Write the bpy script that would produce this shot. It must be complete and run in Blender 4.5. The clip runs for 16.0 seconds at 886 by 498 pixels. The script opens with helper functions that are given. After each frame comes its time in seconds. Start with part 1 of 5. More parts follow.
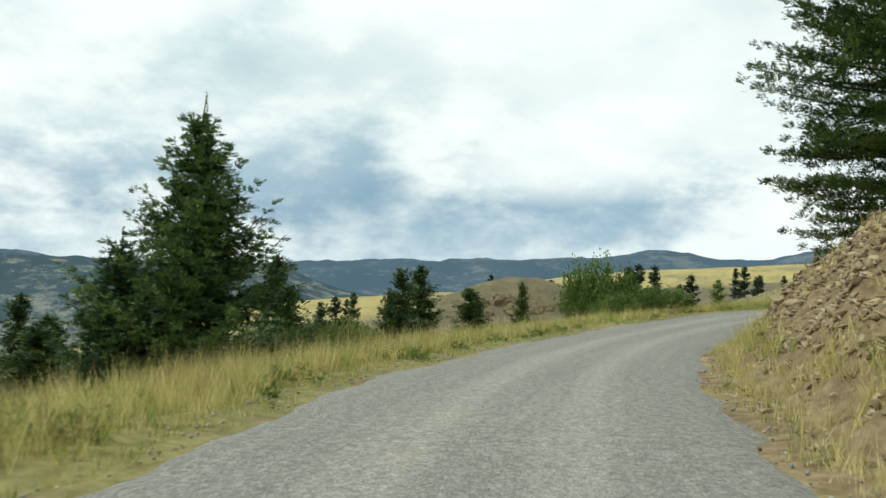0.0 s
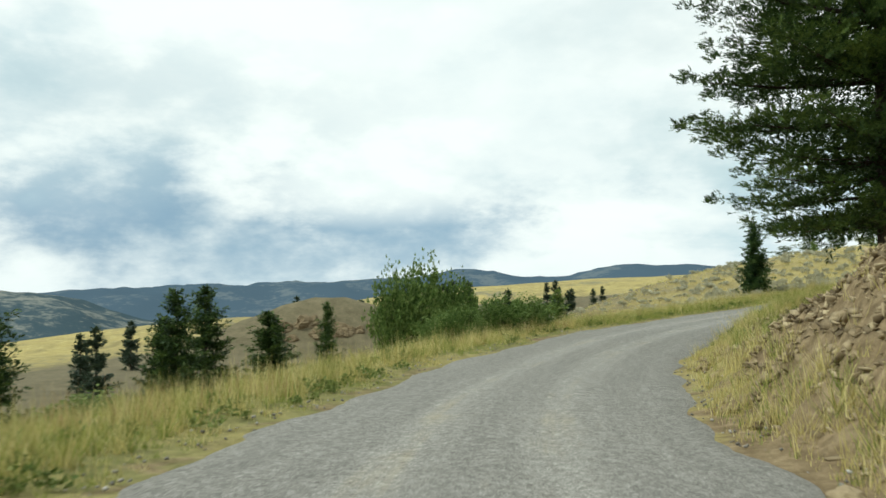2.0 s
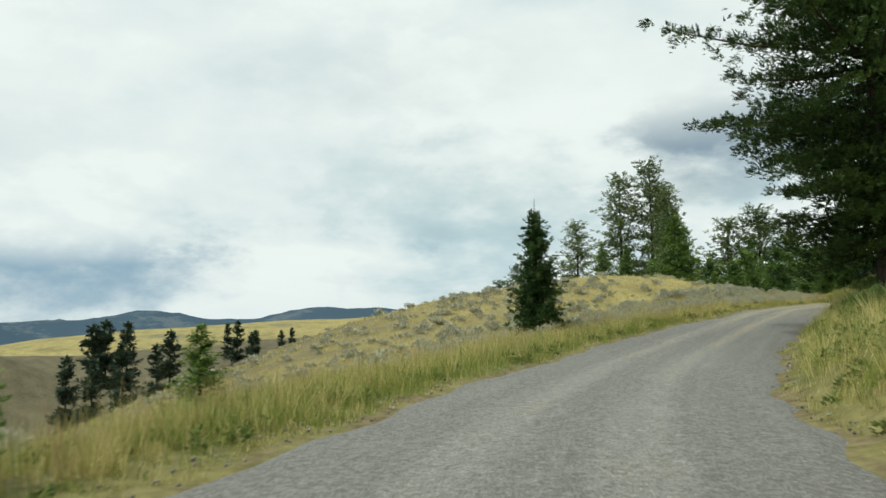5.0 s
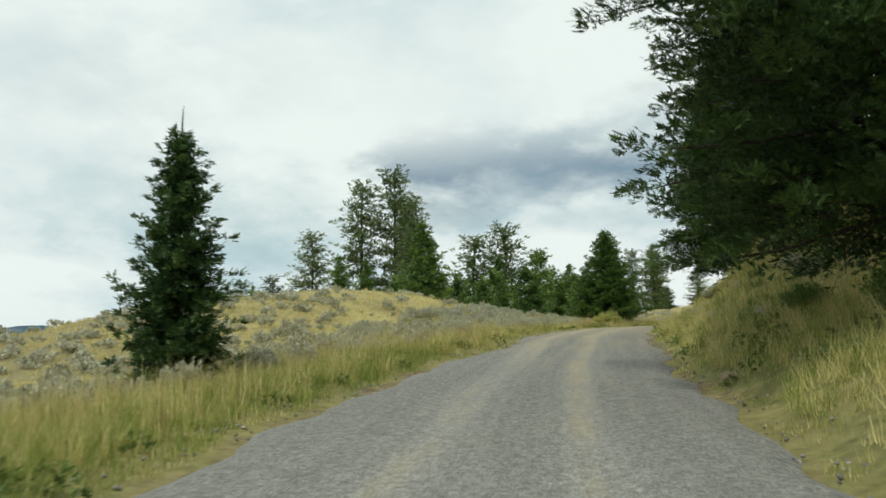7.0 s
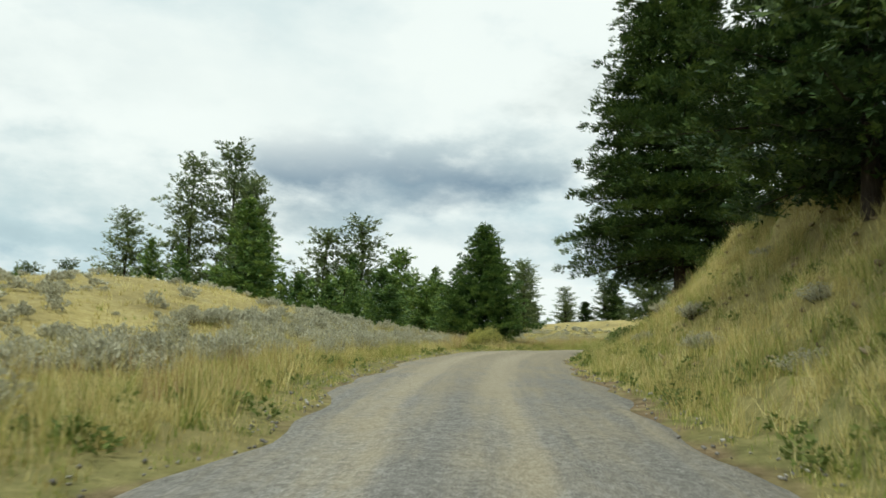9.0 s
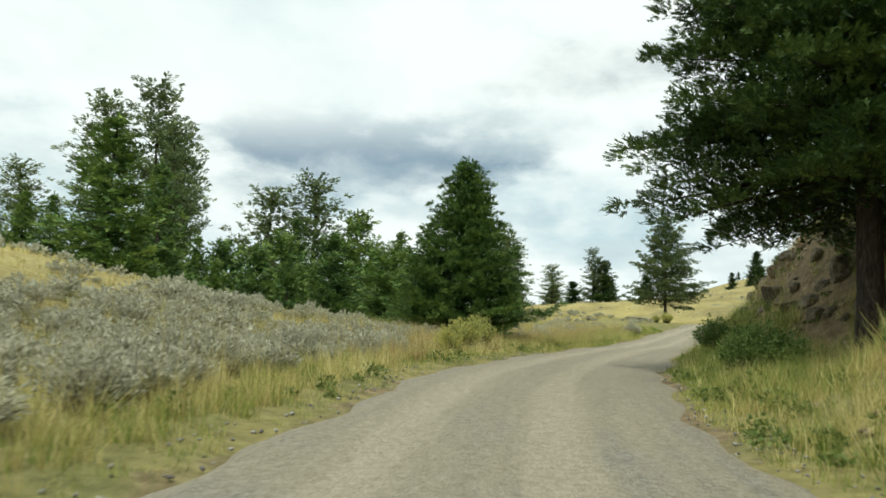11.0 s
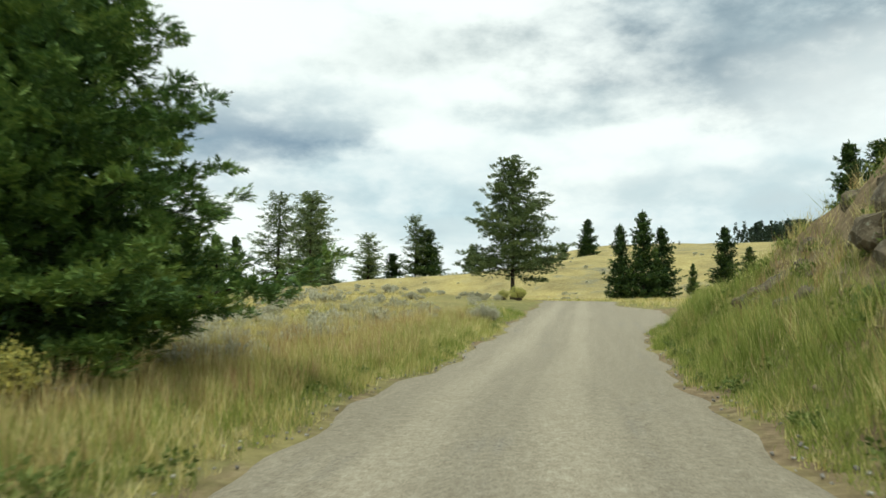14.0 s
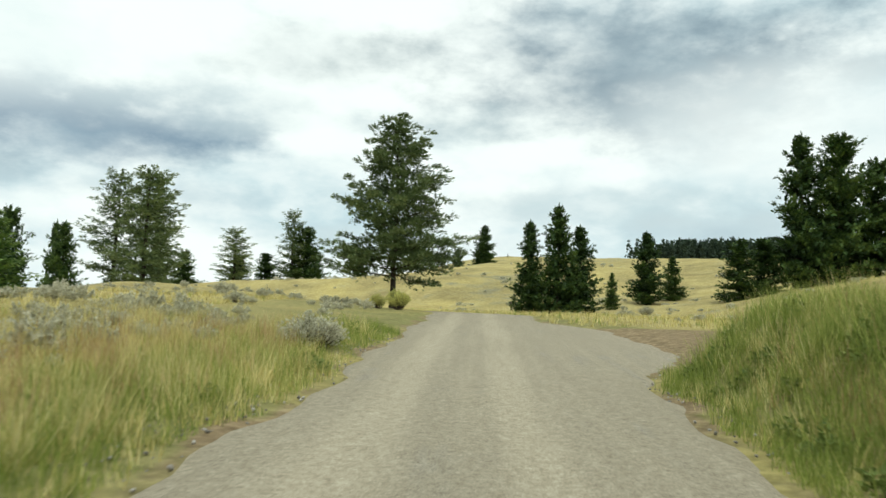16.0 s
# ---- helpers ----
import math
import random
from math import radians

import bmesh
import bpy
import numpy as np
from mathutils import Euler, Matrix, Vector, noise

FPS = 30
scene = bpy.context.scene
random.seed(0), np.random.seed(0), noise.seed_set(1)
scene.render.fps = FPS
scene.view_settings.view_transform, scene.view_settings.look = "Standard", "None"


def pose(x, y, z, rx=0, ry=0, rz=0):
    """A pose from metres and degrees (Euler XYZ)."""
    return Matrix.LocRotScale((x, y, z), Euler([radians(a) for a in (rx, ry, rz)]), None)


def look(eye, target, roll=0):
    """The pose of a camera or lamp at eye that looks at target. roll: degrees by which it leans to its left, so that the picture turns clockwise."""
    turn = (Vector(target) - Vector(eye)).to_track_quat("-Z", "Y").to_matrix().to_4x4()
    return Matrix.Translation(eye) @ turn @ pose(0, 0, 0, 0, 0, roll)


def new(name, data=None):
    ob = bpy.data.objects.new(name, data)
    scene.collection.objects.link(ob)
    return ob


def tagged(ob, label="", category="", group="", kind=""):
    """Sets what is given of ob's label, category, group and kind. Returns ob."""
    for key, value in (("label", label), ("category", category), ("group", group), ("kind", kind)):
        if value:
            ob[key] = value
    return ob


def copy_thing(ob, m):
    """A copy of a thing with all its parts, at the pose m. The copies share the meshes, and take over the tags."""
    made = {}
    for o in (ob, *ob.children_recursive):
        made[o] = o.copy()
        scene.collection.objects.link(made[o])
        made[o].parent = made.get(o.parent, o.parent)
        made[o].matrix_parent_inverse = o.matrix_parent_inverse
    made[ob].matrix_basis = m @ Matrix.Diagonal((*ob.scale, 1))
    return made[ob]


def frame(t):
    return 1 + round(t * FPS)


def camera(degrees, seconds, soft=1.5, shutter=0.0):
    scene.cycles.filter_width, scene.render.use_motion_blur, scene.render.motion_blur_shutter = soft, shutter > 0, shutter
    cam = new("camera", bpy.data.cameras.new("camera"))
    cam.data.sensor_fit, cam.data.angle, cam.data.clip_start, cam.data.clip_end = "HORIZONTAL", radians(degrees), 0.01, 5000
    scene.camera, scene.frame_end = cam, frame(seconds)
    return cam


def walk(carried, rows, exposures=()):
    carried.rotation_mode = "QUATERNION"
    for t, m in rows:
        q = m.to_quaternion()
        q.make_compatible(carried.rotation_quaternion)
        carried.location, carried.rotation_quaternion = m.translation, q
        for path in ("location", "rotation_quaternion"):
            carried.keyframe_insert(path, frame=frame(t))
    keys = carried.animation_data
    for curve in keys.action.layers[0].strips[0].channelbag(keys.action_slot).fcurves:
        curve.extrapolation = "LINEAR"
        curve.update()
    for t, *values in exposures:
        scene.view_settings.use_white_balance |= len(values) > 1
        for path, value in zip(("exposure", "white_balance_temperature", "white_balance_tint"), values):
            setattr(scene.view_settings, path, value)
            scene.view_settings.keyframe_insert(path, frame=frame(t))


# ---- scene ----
cam = camera(56.7, 16.0, soft=1.5, shutter=0.2)
ROWS = [
    (0, 17.617, -40.774, 1.462, 91.91, -1.02, 40.93),
    (0.5, 15.213, -37.724, 1.287, 92.05, -0.88, 38.36),
    (1, 12.971, -34.522, 1.160, 92.18, -0.26, 35.03),
    (1.5, 11.082, -31.295, 1.072, 92.61, 0.44, 31.53),
    (2, 9.160, -27.585, 1.014, 93.46, 0.72, 27.81),
    (2.5, 7.377, -23.735, 0.924, 93.83, 0.81, 24.21),
    (3, 5.555, -19.461, 0.775, 94.00, 1.04, 22.74),
    (3.2, 4.852, -17.661, 0.735, 94.51, 0.45, 21.96),
    (3.7, 3.395, -13.099, 0.703, 94.14, 0.27, 17.71),
    (4.25, 2.328, -8.040, 0.741, 95.48, 0.36, 12.04),
    (4.8, 1.749, -3.016, 0.849, 95.86, 0.63, 7.57),
    (5.3, 1.588, 1.453, 0.981, 96.60, 1.02, 4.45),
    (5.5, 1.606, 3.214, 1.031, 96.71, 0.54, 1.87),
    (6, 1.956, 7.632, 1.149, 96.93, 1.29, -3.70),
    (6.5, 2.674, 11.971, 1.273, 97.10, 1.35, -7.95),
    (7, 3.649, 16.256, 1.418, 97.42, 0.75, -11.35),
    (7.5, 4.851, 20.391, 1.639, 97.70, 0.72, -14.58),
    (8, 6.294, 24.741, 1.874, 98.28, 0.68, -17.37),
    (8.5, 7.877, 29.198, 2.163, 98.38, 0.01, -19.70),
    (9, 9.542, 33.516, 2.481, 98.06, -1.88, -21.23),
    (9.2, 10.285, 35.271, 2.616, 97.57, -3.31, -21.55),
    (9.8, 12.603, 40.707, 3.055, 99.63, -2.24, -20.51),
    (10.5, 15.380, 47.244, 3.545, 96.86, -1.77, -21.00),
    (11.3, 18.632, 54.291, 3.826, 96.80, -1.94, -24.20),
    (11.5, 19.400, 55.875, 3.911, 97.12, -0.65, -24.67),
    (12, 21.383, 59.632, 4.125, 96.89, 0.29, -26.08),
    (12.5, 23.564, 63.393, 4.325, 96.82, 0.02, -27.83),
    (13, 25.968, 67.056, 4.525, 96.27, 0.24, -30.31),
    (13.5, 28.848, 70.750, 4.730, 95.88, -0.23, -32.89),
    (14, 32.009, 74.493, 4.875, 95.46, -0.57, -35.09),
    (14.5, 34.833, 78.036, 4.964, 95.21, -1.12, -37.24),
    (15, 37.756, 81.409, 5.109, 96.07, -1.92, -39.50),
    (15.5, 40.766, 84.569, 5.292, 96.16, -2.42, -41.44),
    (16, 44.098, 87.801, 5.422, 96.34, -2.12, -42.70),
]
walk(cam, [(r[0], pose(*r[1:])) for r in ROWS], [(0, 0.0, 6350, -1), (3, 0.0, 6350, -1), (5.3, -0.22, 6350, -1), (7.5, -0.22, 6350, -1), (9, -0.12, 6350, -1), (11.5, 0.0, 6350, -1), (16, 0.0, 6350, -1)])

# ---- world, sun, exposure ----
SUN_AZ, SUN_EL = radians(-142), radians(52)   # azimuth from +y towards +x
scene.view_settings.exposure = 0.0


class Nodes:
    """Short way to write node trees."""

    def __init__(self, tree):
        self.tree = tree
        tree.nodes.clear()

    def add(self, kind, *links, **values):
        n = self.tree.nodes.new("ShaderNode" + kind)
        if "operation" in values:
            n.operation = values["operation"]
        if "blend_type" in values:
            n.data_type, n.blend_type = "RGBA", values["blend_type"]
        if "sky_type" in values:
            n.sky_type, n.sun_disc = values["sky_type"], False
            n.sun_elevation, n.sun_rotation = values["sun_elevation"], values["sun_rotation"]
        if "attribute_name" in values:
            n.attribute_name = values["attribute_name"]
        if "interpolation_type" in values:
            n.interpolation_type = values["interpolation_type"]
        for i, v in links:
            s = n.inputs[i]
            if isinstance(v, bpy.types.NodeSocket):
                self.tree.links.new(v, s)
            else:
                s.default_value = v
        return n

    def ramp(self, fac, stops, ease="LINEAR"):
        n = self.tree.nodes.new("ShaderNodeValToRGB")
        n.color_ramp.interpolation = ease
        while len(n.color_ramp.elements) < len(stops):
            n.color_ramp.elements.new(0.5)
        for e, (p, c) in zip(n.color_ramp.elements, stops):
            e.position, e.color = p, (*c, 1) if isinstance(c, tuple) else (c, c, c, 1)
        self.tree.links.new(fac, n.inputs[0])
        return n.outputs[0]

    def noise(self, vec, scale, detail=4.0, rough=0.55, warp=0.0):
        n = self.add("TexNoise", ("Vector", vec), ("Scale", scale), ("Detail", detail), ("Roughness", rough), ("Distortion", warp))
        return n.outputs[0]

    def math(self, op, a, b=0.0, c=0.0):
        n = self.add("Math", (0, a), (1, b), (2, c), operation=op)
        return n.outputs[0]

    def mix(self, fac, a, b, mode="MIX"):
        n = self.add("Mix", (0, fac), (6, a), (7, b), blend_type=mode)
        return n.outputs[2]

    def smooth(self, v, lo, hi, a=0.0, b=1.0):
        n = self.add("MapRange", (0, v), (1, lo), (2, hi), (3, a), (4, b), interpolation_type="SMOOTHSTEP")
        return n.outputs[0]


def rgb(r, g, b):
    return (r, g, b, 1.0)


def build_world():
    w = bpy.data.worlds.new("sky")
    scene.world = w
    w.use_nodes = True
    N = Nodes(w.node_tree)
    co = N.add("TexCoord").outputs["Generated"]
    sep = N.add("SeparateXYZ", (0, co))
    dx, dy, dz = sep.outputs
    sky = N.add("TexSky", sky_type="NISHITA", sun_elevation=SUN_EL, sun_rotation=SUN_AZ).outputs[0]
    blue = N.mix(1.0, sky, rgb(0.13, 0.13, 0.13), "MULTIPLY")
    # flat cloud deck seen in perspective, with puffs
    h = N.math("ADD", N.math("MAXIMUM", dz, 0.0), 0.16)
    flat = N.add("CombineXYZ", (0, N.math("DIVIDE", dx, h)), (1, N.math("DIVIDE", dy, h)), (2, 0.37)).outputs[0]
    big = N.noise(flat, 0.55, 5.0, 0.55, 0.3)
    squat = N.add("VectorMath", (0, co), (1, (1.0, 1.0, 2.0)), operation="MULTIPLY").outputs[0]
    fine = N.noise(squat, 3.2, 8.0, 0.55, 0.0)
    wisp = N.noise(squat, 10.0, 8.0, 0.58, 0.0)
    body = N.math("ADD", N.math("MULTIPLY", big, 0.34), N.math("ADD", N.math("MULTIPLY", fine, 0.52), N.math("MULTIPLY", wisp, 0.14)))
    white = N.ramp(body, [(0.37, (0.46, 0.58, 0.67)), (0.43, (0.66, 0.77, 0.83)), (0.475, (0.86, 0.91, 0.94)), (0.53, (1.02, 1.03, 1.03)), (0.70, (1.08, 1.08, 1.07))])

    def heap(az, el, wide, high, edge=0.9):
        # a cloud mass round one direction, with a ragged rim
        a = radians(az)
        side = N.math("ADD", N.math("MULTIPLY", dx, math.cos(a)), N.math("MULTIPLY", dy, -math.sin(a)))
        ahead = N.math("ADD", N.math("MULTIPLY", dx, math.sin(a)), N.math("MULTIPLY", dy, math.cos(a)))
        u = N.math("DIVIDE", side, math.sin(radians(wide)))
        v = N.math("DIVIDE", N.math("SUBTRACT", dz, math.sin(radians(el))), math.sin(radians(high)))
        r = N.math("ADD", N.math("MULTIPLY", u, u), N.math("MULTIPLY", v, v))
        r = N.math("ADD", r, N.math("MULTIPLY", N.math("SUBTRACT", fine, 0.5), 7.0 * edge))
        r = N.math("ADD", r, N.math("MULTIPLY", N.math("SUBTRACT", wisp, 0.5), 5.0 * edge))
        m = N.math("MULTIPLY", N.smooth(r, 2.2, -0.6), N.smooth(wisp, 0.25, 0.6, 1.0, 0.72))
        return N.math("MULTIPLY", m, N.math("GREATER_THAN", ahead, 0.0))

    c = N.mix(N.smooth(body, 0.37, 0.30), white, blue)
    for az, el, wide, high, col, k in CLOUDS:
        c = N.mix(N.math("MULTIPLY", heap(az, el, wide, high), k), c, rgb(*col))
    # pale band low over the land
    low = N.smooth(dz, 0.09, 0.0)
    c = N.mix(N.math("MULTIPLY", low, 0.35), c, rgb(0.72, 0.80, 0.87))
    # below the horizon: dull ground colour
    c = N.mix(N.smooth(dz, 0.0, -0.04), c, rgb(0.16, 0.15, 0.10))
    bg = N.add("Background", (0, c), (1, 1.0))
    out = N.tree.nodes.new("ShaderNodeOutputWorld")
    N.tree.links.new(bg.outputs[0], out.inputs[0])


# azimuth, elevation, half width, half height (degrees), colour, strength
CLOUDS = [
    (-52, 4.4, 26, 4.4, (0.25, 0.385, 0.53), 1.0),
    (-64, 6.0, 12, 2.4, (0.34, 0.47, 0.61), 1.0),
    (-30, 3.8, 11, 2.6, (0.34, 0.48, 0.62), 0.9),
    (-62, 9, 12, 3.0, (0.56, 0.68, 0.76), 0.7),
    (-48, 13, 16, 2.2, (0.60, 0.70, 0.76), 0.6),
    (-33, 7.5, 7, 1.8, (1.04, 1.05, 1.05), 0.9),
    (-20, 17, 18, 6, (1.05, 1.05, 1.05), 0.7),
    (-2, 11, 10, 3.0, (0.56, 0.68, 0.73), 0.7),
    (-8, 18, 12, 2.5, (0.74, 0.80, 0.83), 0.6),
    (17, 13, 10, 2.2, (0.24, 0.325, 0.43), 0.97),
    (10, 10.0, 5, 1.2, (0.40, 0.48, 0.55), 0.6),
    (10, 19, 12, 4, (1.06, 1.06, 1.05), 0.7),
    (54, 18.5, 15, 4.0, (0.27, 0.34, 0.41), 0.97),
    (36, 19, 8, 2.0, (0.55, 0.60, 0.62), 0.7),
    (44, 15, 7, 1.4, (0.58, 0.66, 0.70), 0.6),
    (66, 15, 8, 3, (1.03, 1.03, 1.03), 0.7),
    (28, 15, 9, 1.3, (0.60, 0.68, 0.73), 0.65),
    (22, 9.0, 7, 1.0, (0.55, 0.65, 0.72), 0.6),
    (50, 9.5, 12, 1.1, (0.66, 0.73, 0.77), 0.65),
    (40, 6.5, 9, 0.9, (0.74, 0.80, 0.83), 0.6),
    (64, 8.0, 8, 1.0, (0.68, 0.74, 0.78), 0.6),
]
build_world()

sun = new("sun", bpy.data.lights.new("sun", "SUN"))
sun.data.energy, sun.data.angle, sun.data.color = 2.3, radians(6), (1.0, 0.955, 0.87)
sun.matrix_world = look((60 * math.sin(SUN_AZ), 60 * math.cos(SUN_AZ), 60 * math.tan(SUN_EL)), (0, 0, 0))


# ---- materials ----
def material(name, rough=0.85, spec=0.25):
    m = bpy.data.materials.new(name)
    m.use_nodes = True
    N = Nodes(m.node_tree)
    out = N.tree.nodes.new("ShaderNodeOutputMaterial")
    b = N.add("BsdfPrincipled", ("Roughness", rough), ("Specular IOR Level", spec))
    N.tree.links.new(b.outputs[0], out.inputs[0])
    return m, N, b


def link(N, a, b):
    N.tree.links.new(a, b)


def bump(N, b, height, strength, dist):
    n = N.add("Bump", ("Strength", strength), ("Distance", dist), ("Height", height))
    link(N, n.outputs[0], b.inputs["Normal"])


def leafy(name, stops, trans=0.25, rough=0.6, spec=0.25, patch=0.6, clumps=False):
    """Foliage whose colour varies from piece to piece, from clump to clump and in wider patches; with clumps, shade
    inside a crown is tinted in too.
    """
    m, N, b = material(name, rough, spec)
    rnd = N.add("NewGeometry").outputs["Random Per Island"]
    co = N.add("TexCoord").outputs["Object"]
    big = N.noise(co, patch, 2.0)
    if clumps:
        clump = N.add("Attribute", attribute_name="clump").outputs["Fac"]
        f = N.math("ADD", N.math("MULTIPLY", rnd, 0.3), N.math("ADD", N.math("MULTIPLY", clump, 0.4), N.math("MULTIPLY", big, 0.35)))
    else:
        f = N.math("ADD", N.math("MULTIPLY", rnd, 0.55), N.math("MULTIPLY", big, 0.5))
    oi = N.add("ObjectInfo").outputs["Random"]
    f = N.math("ADD", f, N.math("MULTIPLY", N.math("SUBTRACT", oi, 0.5), 0.2))
    col = N.ramp(f, stops)
    link(N, col, b.inputs["Base Color"])
    if trans:
        t = N.add("BsdfTranslucent", (0, col))
        mx = N.add("MixShader", (0, trans), (1, b.outputs[0]), (2, t.outputs[0]))
        out = [n for n in N.tree.nodes if n.type == "OUTPUT_MATERIAL"][0]
        link(N, mx.outputs[0], out.inputs[0])
    return m


def make_materials():
    M = {}
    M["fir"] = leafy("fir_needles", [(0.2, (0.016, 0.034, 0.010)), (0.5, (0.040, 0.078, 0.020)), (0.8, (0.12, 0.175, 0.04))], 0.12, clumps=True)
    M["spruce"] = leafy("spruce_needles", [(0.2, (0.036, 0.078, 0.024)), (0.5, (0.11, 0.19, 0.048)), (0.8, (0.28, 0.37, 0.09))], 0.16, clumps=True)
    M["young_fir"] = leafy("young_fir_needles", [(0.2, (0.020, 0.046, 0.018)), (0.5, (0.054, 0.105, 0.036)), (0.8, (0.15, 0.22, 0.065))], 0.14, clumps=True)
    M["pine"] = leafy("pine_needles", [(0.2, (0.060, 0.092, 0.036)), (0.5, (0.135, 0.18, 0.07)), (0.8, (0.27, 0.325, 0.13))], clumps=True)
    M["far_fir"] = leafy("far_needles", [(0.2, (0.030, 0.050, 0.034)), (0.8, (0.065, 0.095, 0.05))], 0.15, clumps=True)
    M["willow"] = leafy("willow_leaves", [(0.2, (0.07, 0.125, 0.03)), (0.5, (0.14, 0.215, 0.055)), (0.8, (0.26, 0.34, 0.11))], 0.35)
    M["weed"] = leafy("weed_leaves", [(0.2, (0.08, 0.12, 0.03)), (0.5, (0.16, 0.21, 0.055)), (0.85, (0.30, 0.32, 0.11))], 0.3, 0.7, 0.2)
    M["sage"] = leafy("sage_leaves", [(0.2, (0.31, 0.305, 0.21)), (0.5, (0.50, 0.485, 0.36)), (0.85, (0.72, 0.70, 0.55))], 0.35, 0.9, 0.1)
    M["rabbit"] = leafy("flowering_brush", [(0.2, (0.20, 0.23, 0.08)), (0.5, (0.44, 0.44, 0.15)), (0.85, (0.74, 0.65, 0.17))], 0.2, 0.9, 0.1)
    M["green_grass"] = leafy("green_grass_blades", [(0.2, (0.12, 0.165, 0.034)), (0.5, (0.25, 0.305, 0.066)), (0.8, (0.45, 0.46, 0.14))], 0.35, 0.7, 0.15, 0.25)
    M["dry_grass"] = leafy("dry_grass_blades", [(0.2, (0.34, 0.28, 0.105)), (0.5, (0.58, 0.50, 0.19)), (0.8, (0.78, 0.70, 0.36))], 0.3, 0.8, 0.1, 0.2)

    M["rust_grass"] = leafy("rusty_grass_stalks", [(0.2, (0.24, 0.15, 0.065)), (0.5, (0.42, 0.29, 0.14)), (0.8, (0.58, 0.45, 0.25))], 0.3, 0.8, 0.1, 0.3)

    m, N, b = material("bark", 0.95, 0.1)
    co = N.add("TexCoord").outputs["Object"]
    st = N.add("VectorMath", (0, co), (1, (9.0, 9.0, 1.6)), operation="MULTIPLY").outputs[0]
    v = N.noise(st, 1.6, 6.0, 0.65, 1.0)
    link(N, N.ramp(v, [(0.3, (0.022, 0.018, 0.014)), (0.55, (0.062, 0.05, 0.04)), (0.75, (0.13, 0.11, 0.09))]), b.inputs["Base Color"])
    bump(N, b, v, 0.8, 0.05)
    M["bark"] = m

    # ---- open ground: dry grass, sage patches, greener strip by the road, bare earth on the cuts
    m, N, b = material("hill_ground", 0.95, 0.08)
    co = N.add("TexCoord").outputs["Object"]
    verge = N.add("Attribute", attribute_name="verge").outputs["Fac"]
    earth = N.add("Attribute", attribute_name="earth").outputs["Fac"]
    n1 = N.noise(co, 0.035, 5.0, 0.6)
    n2 = N.noise(co, 0.35, 5.0, 0.65)
    n3 = N.noise(co, 3.5, 6.0, 0.7)
    dry = N.ramp(N.math("ADD", N.math("MULTIPLY", n3, 0.6), N.math("MULTIPLY", n2, 0.4)),
                 [(0.3, (0.20, 0.16, 0.068)), (0.5, (0.36, 0.30, 0.125)), (0.68, (0.52, 0.45, 0.21))])
    n4 = N.noise(co, 0.11, 4.0, 0.6, 0.6)
    dry = N.mix(1.0, dry, N.ramp(n4, [(0.32, (0.70, 0.70, 0.74)), (0.5, (1.0, 1.0, 1.0)), (0.7, (1.14, 1.12, 1.02))]), "MULTIPLY")
    sagec = N.ramp(n3, [(0.3, (0.11, 0.11, 0.07)), (0.7, (0.25, 0.24, 0.17))])
    green = N.ramp(n3, [(0.3, (0.11, 0.115, 0.042)), (0.7, (0.28, 0.26, 0.105))])
    c = N.mix(N.smooth(N.math("ADD", N.math("MULTIPLY", n1, 0.6), N.math("MULTIPLY", n2, 0.4)), 0.53, 0.66), dry, sagec)
    c = N.mix(N.math("MULTIPLY", verge, N.smooth(n2, 0.35, 0.6, 0.35, 0.95)), c, green)
    brush = N.add("Attribute", attribute_name="brush").outputs["Fac"]
    brown = N.ramp(N.math("ADD", N.math("MULTIPLY", n3, 0.5), N.math("MULTIPLY", n2, 0.5)), [(0.3, (0.085, 0.075, 0.045)), (0.5, (0.15, 0.13, 0.08)), (0.7, (0.24, 0.20, 0.125))])
    c = N.mix(N.smooth(N.math("ADD", brush, N.math("MULTIPLY", N.math("SUBTRACT", n2, 0.5), 0.8)), 0.3, 0.7), c, brown)
    soil = N.ramp(n3, [(0.28, (0.11, 0.08, 0.045)), (0.5, (0.225, 0.168, 0.096)), (0.7, (0.36, 0.28, 0.17))])
    c = N.mix(N.smooth(N.math("ADD", earth, N.math("MULTIPLY", N.math("SUBTRACT", n2, 0.5), 1.2)), 0.35, 0.65), c, soil)
    link(N, c, b.inputs["Base Color"])
    bump(N, b, n3, 0.9, 0.12)
    M["ground"] = m

    m, N, b = material("gravel_road", 0.95, 0.12)
    co = N.add("TexCoord").outputs["Object"]
    lane = N.add("Attribute", attribute_name="track").outputs["Fac"]
    tan = N.add("Attribute", attribute_name="tan").outputs["Fac"]
    vo = N.add("TexVoronoi", ("Vector", co), ("Scale", 60.0))
    peb = N.add("SeparateColor", (0, vo.outputs["Color"])).outputs[0]
    n2 = N.noise(co, 0.5, 5.0, 0.6)
    n3 = N.noise(co, 9.0, 9.0, 0.8)
    v = N.math("ADD", N.math("MULTIPLY", n3, 0.75), N.math("MULTIPLY", peb, 0.25))
    grey = N.ramp(v, [(0.25, (0.095, 0.091, 0.082)), (0.5, (0.24, 0.23, 0.207)), (0.75, (0.50, 0.48, 0.44))])
    dust = N.ramp(v, [(0.25, (0.17, 0.145, 0.10)), (0.5, (0.315, 0.275, 0.20)), (0.75, (0.48, 0.43, 0.33))])
    along = N.add("Attribute", attribute_name="along").outputs["Fac"]
    across = N.add("Attribute", attribute_name="across").outputs["Fac"]
    strip = N.add("CombineXYZ", (0, N.math("MULTIPLY", along, 0.10)), (1, N.math("MULTIPLY", across, 2.2)), (2, 0.0)).outputs[0]
    streak = N.noise(strip, 1.3, 5.0, 0.6)
